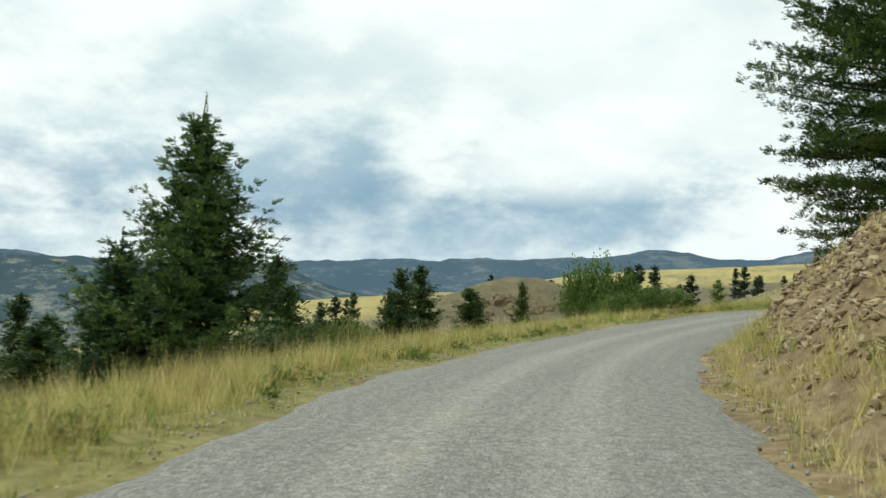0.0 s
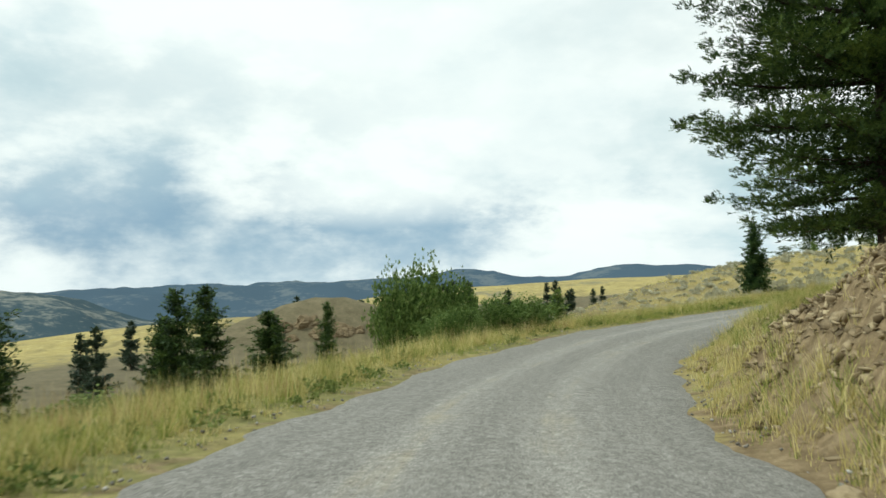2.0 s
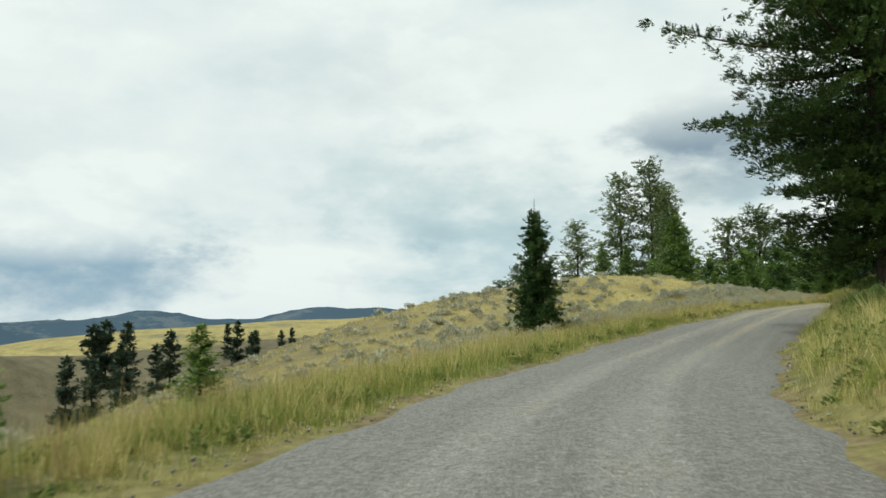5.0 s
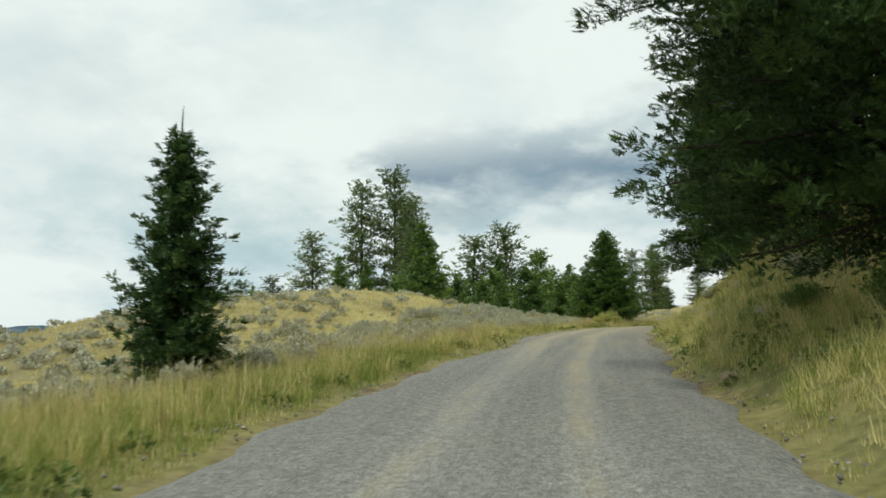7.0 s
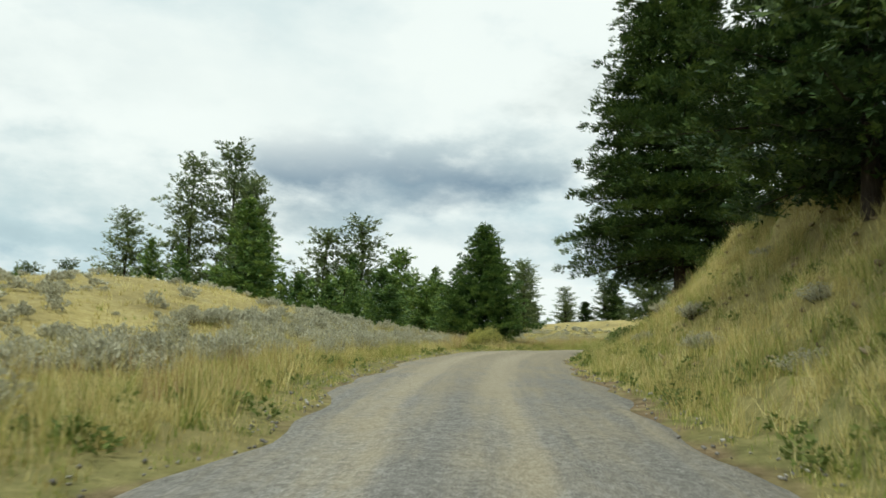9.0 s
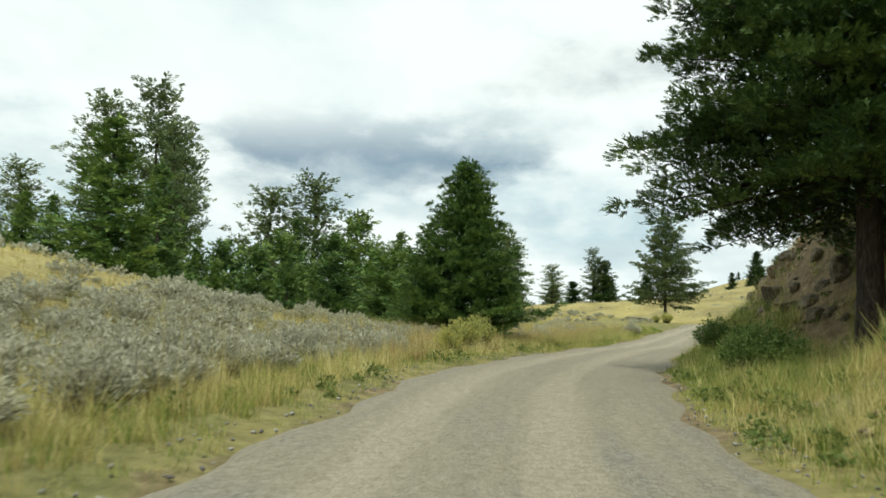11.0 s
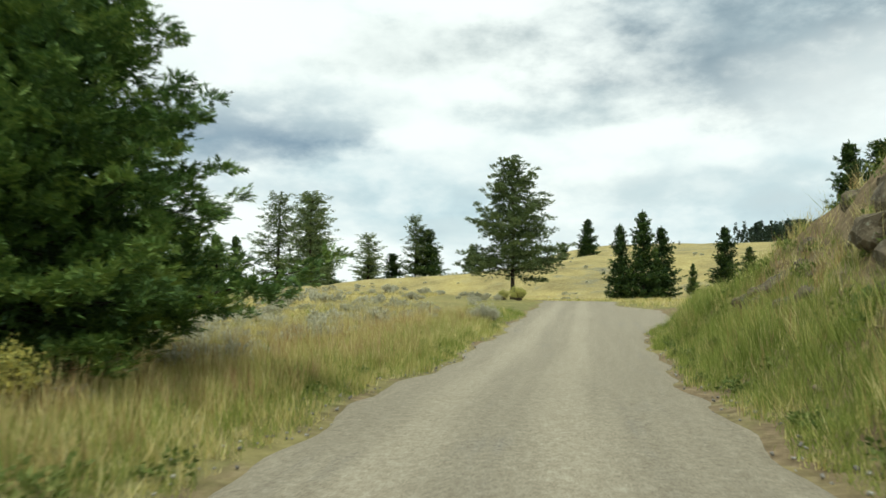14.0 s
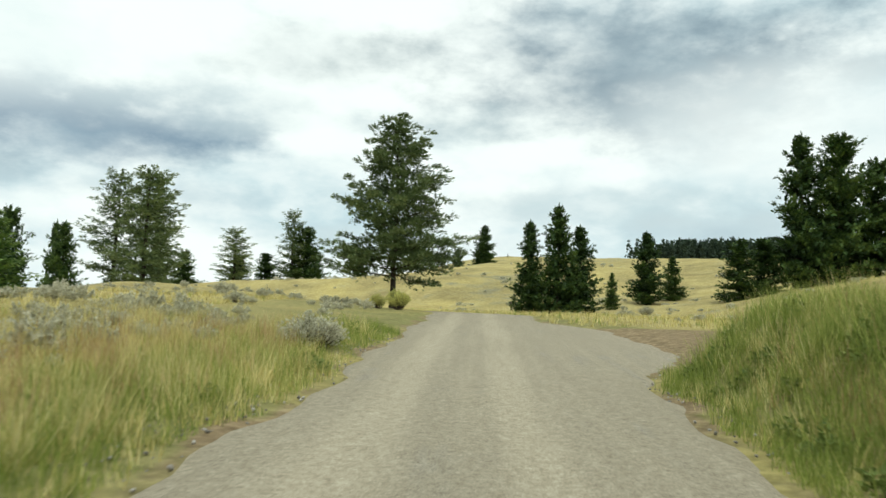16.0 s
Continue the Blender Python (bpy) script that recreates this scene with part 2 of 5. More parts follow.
    k = N.math("ADD", N.math("MULTIPLY", lane, 0.28), N.math("MULTIPLY", tan, 0.85))
    k = N.math("ADD", k, N.math("MULTIPLY", N.math("SUBTRACT", n2, 0.5), 0.9))
    k = N.math("ADD", k, N.math("MULTIPLY", N.math("SUBTRACT", streak, 0.5), 1.1))
    c = N.mix(N.smooth(k, 0.2, 0.8), grey, dust)
    pack = N.smooth(N.math("ADD", N.math("MULTIPLY", lane, 0.5), streak), 0.40, 1.0, 0.9, 1.12)
    link(N, N.mix(1.0, c, pack, "MULTIPLY"), b.inputs["Base Color"])
    bump(N, b, v, 0.7, 0.03)
    M["road"] = m

    m, N, b = material("stone", 0.9, 0.2)
    co = N.add("TexCoord").outputs["Object"]
    rnd = N.add("NewGeometry").outputs["Random Per Island"]
    n = N.noise(co, 6.0, 5.0, 0.7)
    f = N.math("ADD", N.math("MULTIPLY", n, 0.6), N.math("MULTIPLY", rnd, 0.45))
    link(N, N.ramp(f, [(0.25, (0.11, 0.083, 0.05)), (0.5, (0.27, 0.21, 0.125)), (0.8, (0.47, 0.385, 0.24))]), b.inputs["Base Color"])
    bump(N, b, n, 0.6, 0.03)
    M["stone"] = m

    m, N, b = material("lichen_rock", 0.9, 0.2)
    co = N.add("TexCoord").outputs["Object"]
    n = N.noise(co, 3.5, 7.0, 0.7)
    n2 = N.noise(co, 14.0, 5.0, 0.7)
    c = N.ramp(n, [(0.3, (0.05, 0.042, 0.03)), (0.55, (0.15, 0.122, 0.08)), (0.75, (0.27, 0.23, 0.155))])
    link(N, N.mix(N.smooth(n2, 0.58, 0.66), c, rgb(0.27, 0.27, 0.20)), b.inputs["Base Color"])
    bump(N, b, n, 0.8, 0.08)
    M["lichen_rock"] = m

    m, N, b = material("gravel_stone", 0.9, 0.2)
    rnd = N.add("NewGeometry").outputs["Random Per Island"]
    link(N, N.ramp(rnd, [(0.1, (0.15, 0.14, 0.125)), (0.6, (0.27, 0.255, 0.23)), (1.0, (0.45, 0.43, 0.39))]), b.inputs["Base Color"])
    M["gravel_stone"] = m

    m, N, b = material("pale_stone", 0.9, 0.2)
    co = N.add("TexCoord").outputs["Object"]
    n = N.noise(co, 5.0, 5.0, 0.7)
    link(N, N.ramp(n, [(0.3, (0.45, 0.41, 0.36)), (0.7, (0.72, 0.69, 0.63))]), b.inputs["Base Color"])
    bump(N, b, n, 0.5, 0.03)
    M["pale_stone"] = m

    # far mountains: forest and open slopes, haze of several kilometres of air painted in
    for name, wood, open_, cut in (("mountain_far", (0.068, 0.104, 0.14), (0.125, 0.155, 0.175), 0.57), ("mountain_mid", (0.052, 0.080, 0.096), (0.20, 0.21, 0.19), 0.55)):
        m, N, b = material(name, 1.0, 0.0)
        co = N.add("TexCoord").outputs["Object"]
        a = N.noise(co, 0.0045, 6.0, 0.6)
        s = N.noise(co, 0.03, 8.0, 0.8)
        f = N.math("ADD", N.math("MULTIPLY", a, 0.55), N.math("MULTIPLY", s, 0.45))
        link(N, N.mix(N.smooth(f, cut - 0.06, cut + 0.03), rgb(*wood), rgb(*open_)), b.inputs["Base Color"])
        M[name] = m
    return M


MAT = make_materials()


# ---- meshes ----
def raw_mesh(name, verts, faces, mat, smooth=False, attrs=None):
    """A mesh from arrays of corners and of faces that all have the same number of corners."""
    verts, faces = np.asarray(verts, np.float32), np.asarray(faces, np.int32)
    me = bpy.data.meshes.new(name)
    k = faces.shape[1]
    me.vertices.add(len(verts))
    me.vertices.foreach_set("co", verts.ravel())
    me.loops.add(faces.size)
    me.loops.foreach_set("vertex_index", faces.ravel())
    me.polygons.add(len(faces))
    me.polygons.foreach_set("loop_start", np.arange(0, faces.size, k, dtype=np.int32))
    me.polygons.foreach_set("loop_total", np.full(len(faces), k, np.int32))
    me.update(calc_edges=True)
    if smooth:
        me.polygons.foreach_set("use_smooth", np.ones(len(faces), bool))
    for key, vals in (attrs or {}).items():
        a = me.attributes.new(key, "FLOAT", "POINT")
        a.data.foreach_set("value", np.asarray(vals, np.float32))
    me.materials.append(mat)
    return me


def part(name, me, parent, label=""):
    ob = new(name, me)
    ob.parent = parent
    return tagged(ob, label)


def grid_faces(nx, ny):
    i = np.arange(nx * ny).reshape(ny, nx)
    return np.stack([i[:-1, :-1], i[:-1, 1:], i[1:, 1:], i[1:, :-1]], -1).reshape(-1, 4)


# ---- the line of the road: the drive, carried on at both ends ----
EYE = 1.45


def road_line():
    t = np.array([r[0] for r in ROWS])
    p = np.array([r[1:4] for r in ROWS])
    fine = np.arange(0, 16.01, 0.1)
    q = np.stack([np.interp(fine, t, p[:, k]) for k in range(3)], 1)
    ker = np.ones(9) / 9
    pad = np.concatenate([q[0] - (q[8:0:-1] - q[0]), q, q[-1] - (q[-2:-10:-1] - q[-1])])
    q = np.stack([np.convolve(pad[:, k], ker, "same")[8:-8] for k in range(3)], 1)
    q[:, 2] -= EYE
    back = q[0] - q[6]
    back /= np.hypot(back[0], back[1])
    pre = np.array([q[0] + back * (s, s, 0) * 1.0 + np.array([0.0015 * s * s, 0, 0.004 * s]) for s in np.arange(60, 0, -1.0)])
    a = math.atan2(q[-1][0] - q[-8][0], q[-1][1] - q[-8][1])
    p, post = q[-1].copy(), []
    for s in np.arange(1, 140, 1.0):
        a -= radians(0.0 if s < 44 else 1.5 if s < 90 else 0.2)
        rise = 0.040 + 0.03 * min(s / 15, 1) if s < 46 else 0.035
        p = p + np.array([math.sin(a), math.cos(a), rise])
        post.append(p.copy())
    return np.vstack([pre, q, np.array(post)])


LINE = road_line()
LINE_S = np.concatenate([[0], np.cumsum(np.hypot(*np.diff(LINE[:, :2], axis=0).T))])
LINE_S = LINE_S - LINE_S[60]


def road_coords(x, y):
    """Distance along the road (0 where the drive begins), distance to its right, and the road's height there."""
    x, y = np.atleast_1d(x).astype(float), np.atleast_1d(y).astype(float)
    best = np.full(x.shape, 1e18)
    s, l, z = np.zeros_like(x), np.zeros_like(x), np.zeros_like(x)
    for a, b, s0, s1 in zip(LINE[:-1:2], LINE[2::2], LINE_S[:-1:2], LINE_S[2::2]):
        dx, dy = b[0] - a[0], b[1] - a[1]
        n = math.hypot(dx, dy)
        u = np.clip(((x - a[0]) * dx + (y - a[1]) * dy) / n / n, 0, 1)
        ex, ey = x - a[0] - u * dx, y - a[1] - u * dy
        d = ex * ex + ey * ey
        k = d < best
        best[k] = d[k]
        s[k] = s0 + u[k] * (s1 - s0)
        l[k] = (np.sqrt(d) * np.sign(ex * dy - ey * dx))[k]
        z[k] = a[2] + u[k] * (b[2] - a[2])
    return s, l, z


def step(v, lo, hi):
    u = np.clip((v - lo) / (hi - lo), 0, 1)
    return u * u * (3 - 2 * u)


def bell(x, y, cx, cy, rx, ry, turn=0.0):
    c, s = math.cos(radians(turn)), math.sin(radians(turn))
    u, v = (x - cx) * c + (y - cy) * s, -(x - cx) * s + (y - cy) * c
    return np.exp(-(u / rx) ** 2 - (v / ry) ** 2)


def waves(x, y, size, seed):
    """Soft irregular swell between about -1 and 1."""
    r = np.random.RandomState(seed)
    v = np.zeros_like(x)
    for k in range(9):
        a, f, p = r.uniform(0, 6.3), r.uniform(0.6, 2.2) / size, r.uniform(0, 6.3)
        v += np.sin((x * math.cos(a) + y * math.sin(a)) * 6.28 * f + p) / (1 + 1.2 * (f * size - 0.6))
    return v / 3.2


def edge_left(s):
    return 3.3 - 0.9 * step(s, 75, 92) - 0.35 * np.exp(-((s - 90) / 6) ** 2) + 0.15 * np.sin(s * 0.55) + 0.1 * np.sin(s * 1.7)


def edge_right(s):
    return 2.6 + 0.12 * np.sin(s * 0.6 + 1) + 0.1 * np.sin(s * 1.9) + 0.25 * step(s, 147, 156) + 2.4 * step(s, 158, 166) * (1 - step(s, 176, 182))


def bank_height(s):
    h = 4.3 * step(s, -14, 6) * (1 - step(s, 23, 39)) + 1.0 * step(s, 34, 48)
    h += 3.3 * step(s, 76, 94) + 0.8 * step(s, 126, 134) - 3.9 * step(s, 143, 153) - 1.2 * step(s, 158, 166)
    return h


def bank_width(s):
    return 1.15 + 0.9 * step(s, 36, 50) * (1 - step(s, 78, 90))


def bank_foot(s):
    return 0.5 + 0.4 * (1 - step(s, 34, 44)) + 0.6 * step(s, 84, 92) * (1 - step(s, 120, 128)) + 3.4 * np.exp(-((s - 120) / 5.5) ** 2) + 0.4 * step(s, 122, 130)


def bank_shape(r, s):
    hollow = step(s, 80, 92) * (1 - step(s, 116, 126))
    face = step(s, 119, 126) * (1 - step(s, 149, 156))
    ledge = np.interp(r, [0, 0.30, 0.36, 0.68, 0.80, 1], [0, 0.31, 0.40, 0.93, 1.0, 1.0])
    return ((1 - (1 - r) ** 1.5) * (1 - hollow) + r ** 1.3 * hollow) * (1 - face) + ledge * face


def open_hills(x, y):
    """The lie of the land away from the road."""
    xl = np.where(x < -330, -330 + (x + 330) * 0.1, x)
    xl = np.where(xl > 500, 500 + (xl - 500) * 0.45, xl)
    yl = np.clip(y, -200, 500) + np.clip(y - 500, 0, 1e9) * 0.004
    z = 0.10 * xl + 0.03 * yl - 1.3
    z = z + 5.0 * bell(x, y, 3, 86, 24, 27) + 2.9 * bell(x, y, -14, 62, 18, 22)
    # grassy knoll beyond the bend: its brow runs north-east, and the land falls away behind it
    brow = np.interp(y, [60, 90, 105, 115, 135, 155, 172, 400], [22, 36, 45, 52, 60, 68, 80, 217])
    w = 0.85 * (brow - x)
    z = z - 1.5 * bell(x, y, 66, 132, 30, 30) + 0.5 * bell(x, y, 76, 152, 16, 16) - (5.0 * step(w, -2, 24) + 7.0 * step(w, 6, 50)) * step(y, 84, 108) * step(x - 0.25 * (y - 110), 8, 26) - 1.8 * bell(x, y, 31, 104, 15, 13) - 4.5 * bell(x, y, 62, 184, 16, 22, -15)
    z = z - 4.5 * bell(x, y, 118, 138, 27, 27)
    turn = np.degrees(np.arctan2(x - 44, y - 88))
    z = z - 9.0 * step(np.hypot(x - 44, y - 88), 75, 230) * step(turn, 2, 12) * (1 - step(turn, 36, 47))
    z = z - 4.5 * bell(x, y, -45, 20, 26, 50, 20) - 8 * bell(x, y, -80, 140, 40, 90, 25)
    z = z + 14.5 * bell(x, y, -200, 465, 190, 75, 20) + 15.5 * bell(x, y, -95, 120, 26, 13, 40) + 8 * bell(x, y, -300, 400, 110, 75, 35) + 11 * bell(x, y, -235, 172, 150, 55, 48)
    z = z + 3 * bell(x, y, 260, 300, 90, 50, 45)
    z = z - 90 * step(-x - 0.45 * y, 150, 620)
    z = z + 3.0 * waves(x, y, 55, 6) * bell(x, y, -120, 240, 110, 130)
    far = step(np.hypot(x, y), 900, 3500)
    return z * (1 - far) + far * (-95)


def height(x, y):
    x, y = np.asarray(x, float), np.asarray(y, float)
    shp = x.shape
    x, y = x.ravel(), y.ravel()
    z = open_hills(x, y) + 0.25 * waves(x, y, 14, 3) + 0.6 * waves(x, y, 60, 5) * step(np.hypot(x - 15, y - 30), 60, 200)
    near = (x > -90) & (x < 190) & (y > -130) & (y < 230)
    if near.any():
        xn, yn, zn = x[near], y[near], z[near]
        s, l, zr = road_coords(xn, yn)
        dl, dr = -l - edge_left(s), l - edge_right(s)
        # left: soft shoulder, then the open slope
        wl = step(dl, 1.0, 13.0 + 4 * step(s, 60, 80))
        zl = (zr + 0.10 * step(dl, 0.2, 1.2) - 0.05 * np.clip(dl, 0, 20) * (1 - step(s, 48, 65))) * (1 - wl) + zn * wl
        # right: the cut bank, then the hill above it
        hb = bank_height(s)
        ramp = np.clip((dr - bank_foot(s)) / (bank_width(s) * np.maximum(hb, 0.3)), 0, 1)
        top = zr + hb * bank_shape(ramp, s) + 0.16 * np.clip(dr - 5, 0, 30) * (hb > 0.4) + 0.05 * np.clip(dr, 0, 3)
        rough = 0.22 * waves(xn, yn, 2.2, 8) + 0.12 * waves(xn, yn, 0.9, 9)
        top = top + rough * step(dr, 0.4, 1.5) * step(hb, 0.5, 2.0)
        wr = step(dr, 10, 30)
        zrr = top * (1 - wr) + np.maximum(zn, -50) * wr
        # side track that leaves to the right
        zz = np.where(l < 0, zl, zrr)
        side = step(s, 161, 165) * (1 - step(s, 177, 180)) * step(l, 1.0, 5.0) * (1 - step(l, 26, 36))
        zz = zz * (1 - side) + (zr + 0.015 * np.clip(l, 0, 40)) * side
        inside = (dl < 0) & (dr < 0)
        zz = np.where(inside, zr - 0.07, zz)
        rim = (dl >= 0) & (dl < 0.3) & (l < 0) | (dr >= 0) & (dr < 0.3) & (l > 0)
        zz = np.where(rim, np.minimum(zz, zr - 0.02), zz)
        end = step(s, 262, 275)
        z[near] = zz * (1 - end) + zn * end
    return z.reshape(shp)


def spread(lo, hi, fine, far, grow):
    """Coordinates with even fine steps from lo to hi and growing ones out to far on both sides."""
    mid = list(np.arange(lo, hi, fine))
    up, down, d = [mid[-1]], [mid[0]], fine
    while up[-1] < far:
        d *= grow
        up.append(up[-1] + d)
    d = fine
    while down[-1] > -far:
        d *= grow
        down.append(down[-1] - d)
    return np.array(down[:0:-1] + mid + up[1:])


def build_ground():
    xs, ys = spread(-14, 64, 0.55, 4700, 1.06), spread(-42, 116, 0.62, 4700, 1.06)
    X, Y = np.meshgrid(xs, ys)
    Z = height(X, Y)
    s, l, zr = road_coords(X.ravel(), Y.ravel())
    dl, dr = -l - edge_left(s), l - edge_right(s)
    d = np.maximum(dl, dr)
    verge = (1 - step(d, 1.5, 9)) * (d > -0.5)
    verge = verge * np.where((l > 0) & (s < 60), 0.25 + 0.75 * step(s, 44, 60), 1.0)
    verge = verge * np.where((l > 0) & (s > 100), 1 - 0.8 * step(dr, 1.4, 2.8), 1.0)
    verge = np.maximum(verge, 0.75 * np.where(l > 0, 1 - step(dr, 1.4, 2.8), 1.0) * step(s, 135, 150) * (1 - step(d, 5, 14)))
    hb = bank_height(s)
    earth = np.where(dr > 0, step(hb, 1.2, 3.5) * step(dr, 0.0, 0.8) * (1 - step(dr, 4.5, 8)), 0)
    earth = np.maximum(earth, 0.8 * step(s, 10, 20) * (1 - step(s, 40, 50)) * step(dr, 0.5, 1.2) * (1 - step(dr, 3.0, 6.0)))
    earth = earth * (1 - 0.8 * step(s, 60, 85) * (1 - 0.45 * step(s, 112, 124))) + 0.5 * (np.abs(d) < 0.4)
    side = step(s, 161, 164) * (1 - step(s, 176, 178)) * step(l, 2.0, 3.0) * (1 - step(l, 24, 30))
    earth = np.maximum(earth, side)
    far = np.hypot(X.ravel(), Y.ravel()) > 260
    verge[far], earth[far] = 0, 0
    xf, yf = X.ravel(), Y.ravel()
    brush = bell(xf, yf, -75, 130, 55, 110, 25) + 0.9 * bell(xf, yf, -130, 290, 90, 110, 20) + 0.7 * bell(xf, yf, -130, 80, 45, 70, 45) + 0.8 * bell(xf, yf, -95, 120, 26, 16, 40)
    brush = np.clip(brush * 1.3, 0, 1) * step(-l, 7, 14)
    brush = np.maximum(brush, 0.45 * step(s, 26, 40) * (1 - step(s, 58, 72)) * step(dl, 2.0, 4.5) * (1 - step(dl, 26, 40)))
    brush = np.maximum(brush, 0.8 * step(s, 118, 128) * (1 - step(s, 150, 160)) * step(dr, 2.2, 3.6) * (1 - step(dr, 8, 11)))
    me = raw_mesh("ground", np.stack([X, Y, Z], -1).reshape(-1, 3), grid_faces(len(xs), len(ys)), MAT["ground"], True, {"verge": verge, "earth": earth, "brush": brush})
    return tagged(new("ground", me), "dry grass hillside with sagebrush patches and cut banks", "ground", kind="structure")


def build_road():
    s0 = np.arange(-50, 260, 0.35)
    P = np.stack([np.interp(s0, LINE_S, LINE[:, k]) for k in range(3)], 1)
    d = np.gradient(P[:, :2], axis=0)
    d /= np.linalg.norm(d, axis=1)[:, None]
    side = np.stack([d[:, 1], -d[:, 0]], 1)
    cols = np.linspace(-1, 1, 29)
    el, er = edge_left(s0) + 0.22, edge_right(s0) + 0.22
    lat = np.where(cols[None] < 0, cols[None] * el[:, None], cols[None] * er[:, None])
    X = P[:, 0, None] + side[:, 0, None] * lat
    Y = P[:, 1, None] + side[:, 1, None] * lat
    mid = lat + 0.3
    rut = -0.030 * np.exp(-((np.abs(mid) - 0.85) / 0.35) ** 2)
    crown = 0.05 * (1 - (cols[None] ** 2)) + 0.0 * lat
    edge = -0.10 * step(np.abs(cols)[None] + 0 * lat, 0.86, 1.0)
    wob = 0.012 * waves(X.ravel(), Y.ravel(), 1.3, 21).reshape(X.shape) + 0.008 * waves(X.ravel(), Y.ravel(), 0.5, 22).reshape(X.shape)
    Z = P[:, 2, None] + rut + crown + edge + wob
    track = np.exp(-((np.abs(mid) - 0.85) / 0.38) ** 2)
    tan = np.repeat(step(s0, 60, 125)[:, None], len(cols), 1)
    me = raw_mesh("road", np.stack([X, Y, Z], -1).reshape(-1, 3), grid_faces(len(cols), len(s0)), MAT["road"], True, {"track": track.ravel(), "tan": tan.ravel(), "along": np.repeat(s0, len(cols)), "across": lat.ravel()})
    return tagged(new("road", me), "single-lane gravel road with pale wheel tracks", "road", kind="structure")


def build_range(name, label, near, far_r, az0, az1, tops, rough, mat, seed, drop=-90):
    """A mountain range between two distances; tops gives (azimuth, elevation in degrees) along its skyline."""
    na, nr = 260, 26
    az = np.linspace(az0, az1, na)
    el = np.interp(az, [a for a, _ in tops], [e for _, e in tops])
    ker = np.hanning(9)
    el = np.convolve(np.pad(el, 4, "edge"), ker / ker.sum(), "valid")
    rr = np.linspace(0, 1, nr)
    A, R = np.meshgrid(np.radians(az), near + (far_r - near) * rr)
    X, Y = R * np.sin(A) + 10, R * np.cos(A) + 10
    crest = np.tan(np.radians(el))[None] * (near + (far_r - near) * 0.7) + 1
    prof = np.sin(np.clip(rr / 0.7, 0, 1) * math.pi / 2) ** 1.2 * np.where(rr > 0.7, 1 - (rr - 0.7) * 1.5, 1)
    Z = drop + (crest - drop) * prof[:, None]
    spur = waves(X.ravel(), Y.ravel(), (far_r - near) * 0.35, seed).reshape(X.shape) + 0.4 * waves(X.ravel(), Y.ravel(), (far_r - near) * 0.1, seed + 1).reshape(X.shape)
    Z = Z + rough * spur * np.sin(math.pi * np.clip(rr, 0, 1))[:, None] ** 0.7
    me = raw_mesh(name, np.stack([X, Y, Z], -1).reshape(-1, 3), grid_faces(na, nr), mat, True)
    return tagged(new(name, me), label, "mountains", kind="structure")


ground = build_ground()
road = build_road()
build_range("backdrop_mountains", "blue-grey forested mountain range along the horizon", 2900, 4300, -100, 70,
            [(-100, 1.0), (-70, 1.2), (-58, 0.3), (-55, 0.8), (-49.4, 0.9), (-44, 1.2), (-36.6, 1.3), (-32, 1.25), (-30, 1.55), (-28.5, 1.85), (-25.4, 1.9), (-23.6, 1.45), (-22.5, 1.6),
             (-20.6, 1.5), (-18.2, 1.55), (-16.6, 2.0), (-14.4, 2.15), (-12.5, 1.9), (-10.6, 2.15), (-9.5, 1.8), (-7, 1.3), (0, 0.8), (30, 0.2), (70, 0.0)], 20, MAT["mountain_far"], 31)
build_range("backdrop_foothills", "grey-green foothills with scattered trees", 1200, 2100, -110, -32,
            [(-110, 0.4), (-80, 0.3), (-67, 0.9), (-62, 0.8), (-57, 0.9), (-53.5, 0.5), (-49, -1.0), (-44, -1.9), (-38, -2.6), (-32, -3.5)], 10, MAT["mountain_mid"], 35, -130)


# ---- conifers ----
def rod(p0, p1, r0, r1, sides=6, rings=2, bend=0.0):
    """Corners and faces of a tapered round rod."""
    p0, p1 = np.asarray(p0, float), np.asarray(p1, float)
    ax = p1 - p0
    ln = np.linalg.norm(ax)
    ax = ax / ln
    u = np.cross(ax, (0.3, 0.9, 0.1) if abs(ax[2]) > 0.7 else (0, 0, 1))
    u /= np.linalg.norm(u)
    v = np.cross(ax, u)
    a = np.arange(sides) / sides * 2 * math.pi
    ring = np.cos(a)[:, None] * u + np.sin(a)[:, None] * v
    V = []
    for k in range(rings):
        f = k / (rings - 1)
        V.append(p0 + ax * ln * f + ring * (r0 + (r1 - r0) * f) + np.array([0, 0, bend * math.sin(f * math.pi)]))
    V = np.concatenate(V)
    F = [(k * sides + i, k * sides + (i + 1) % sides, (k + 1) * sides + (i + 1) % sides, (k + 1) * sides + i) for k in range(rings - 1) for i in range(sides)]
    return V, np.array(F)


def joined(chunks):
    V, F, n = [], [], 0
    for v, f in chunks:
        V.append(v)
        F.append(f + n)
        n += len(v)
    return np.concatenate(V), np.concatenate(F)


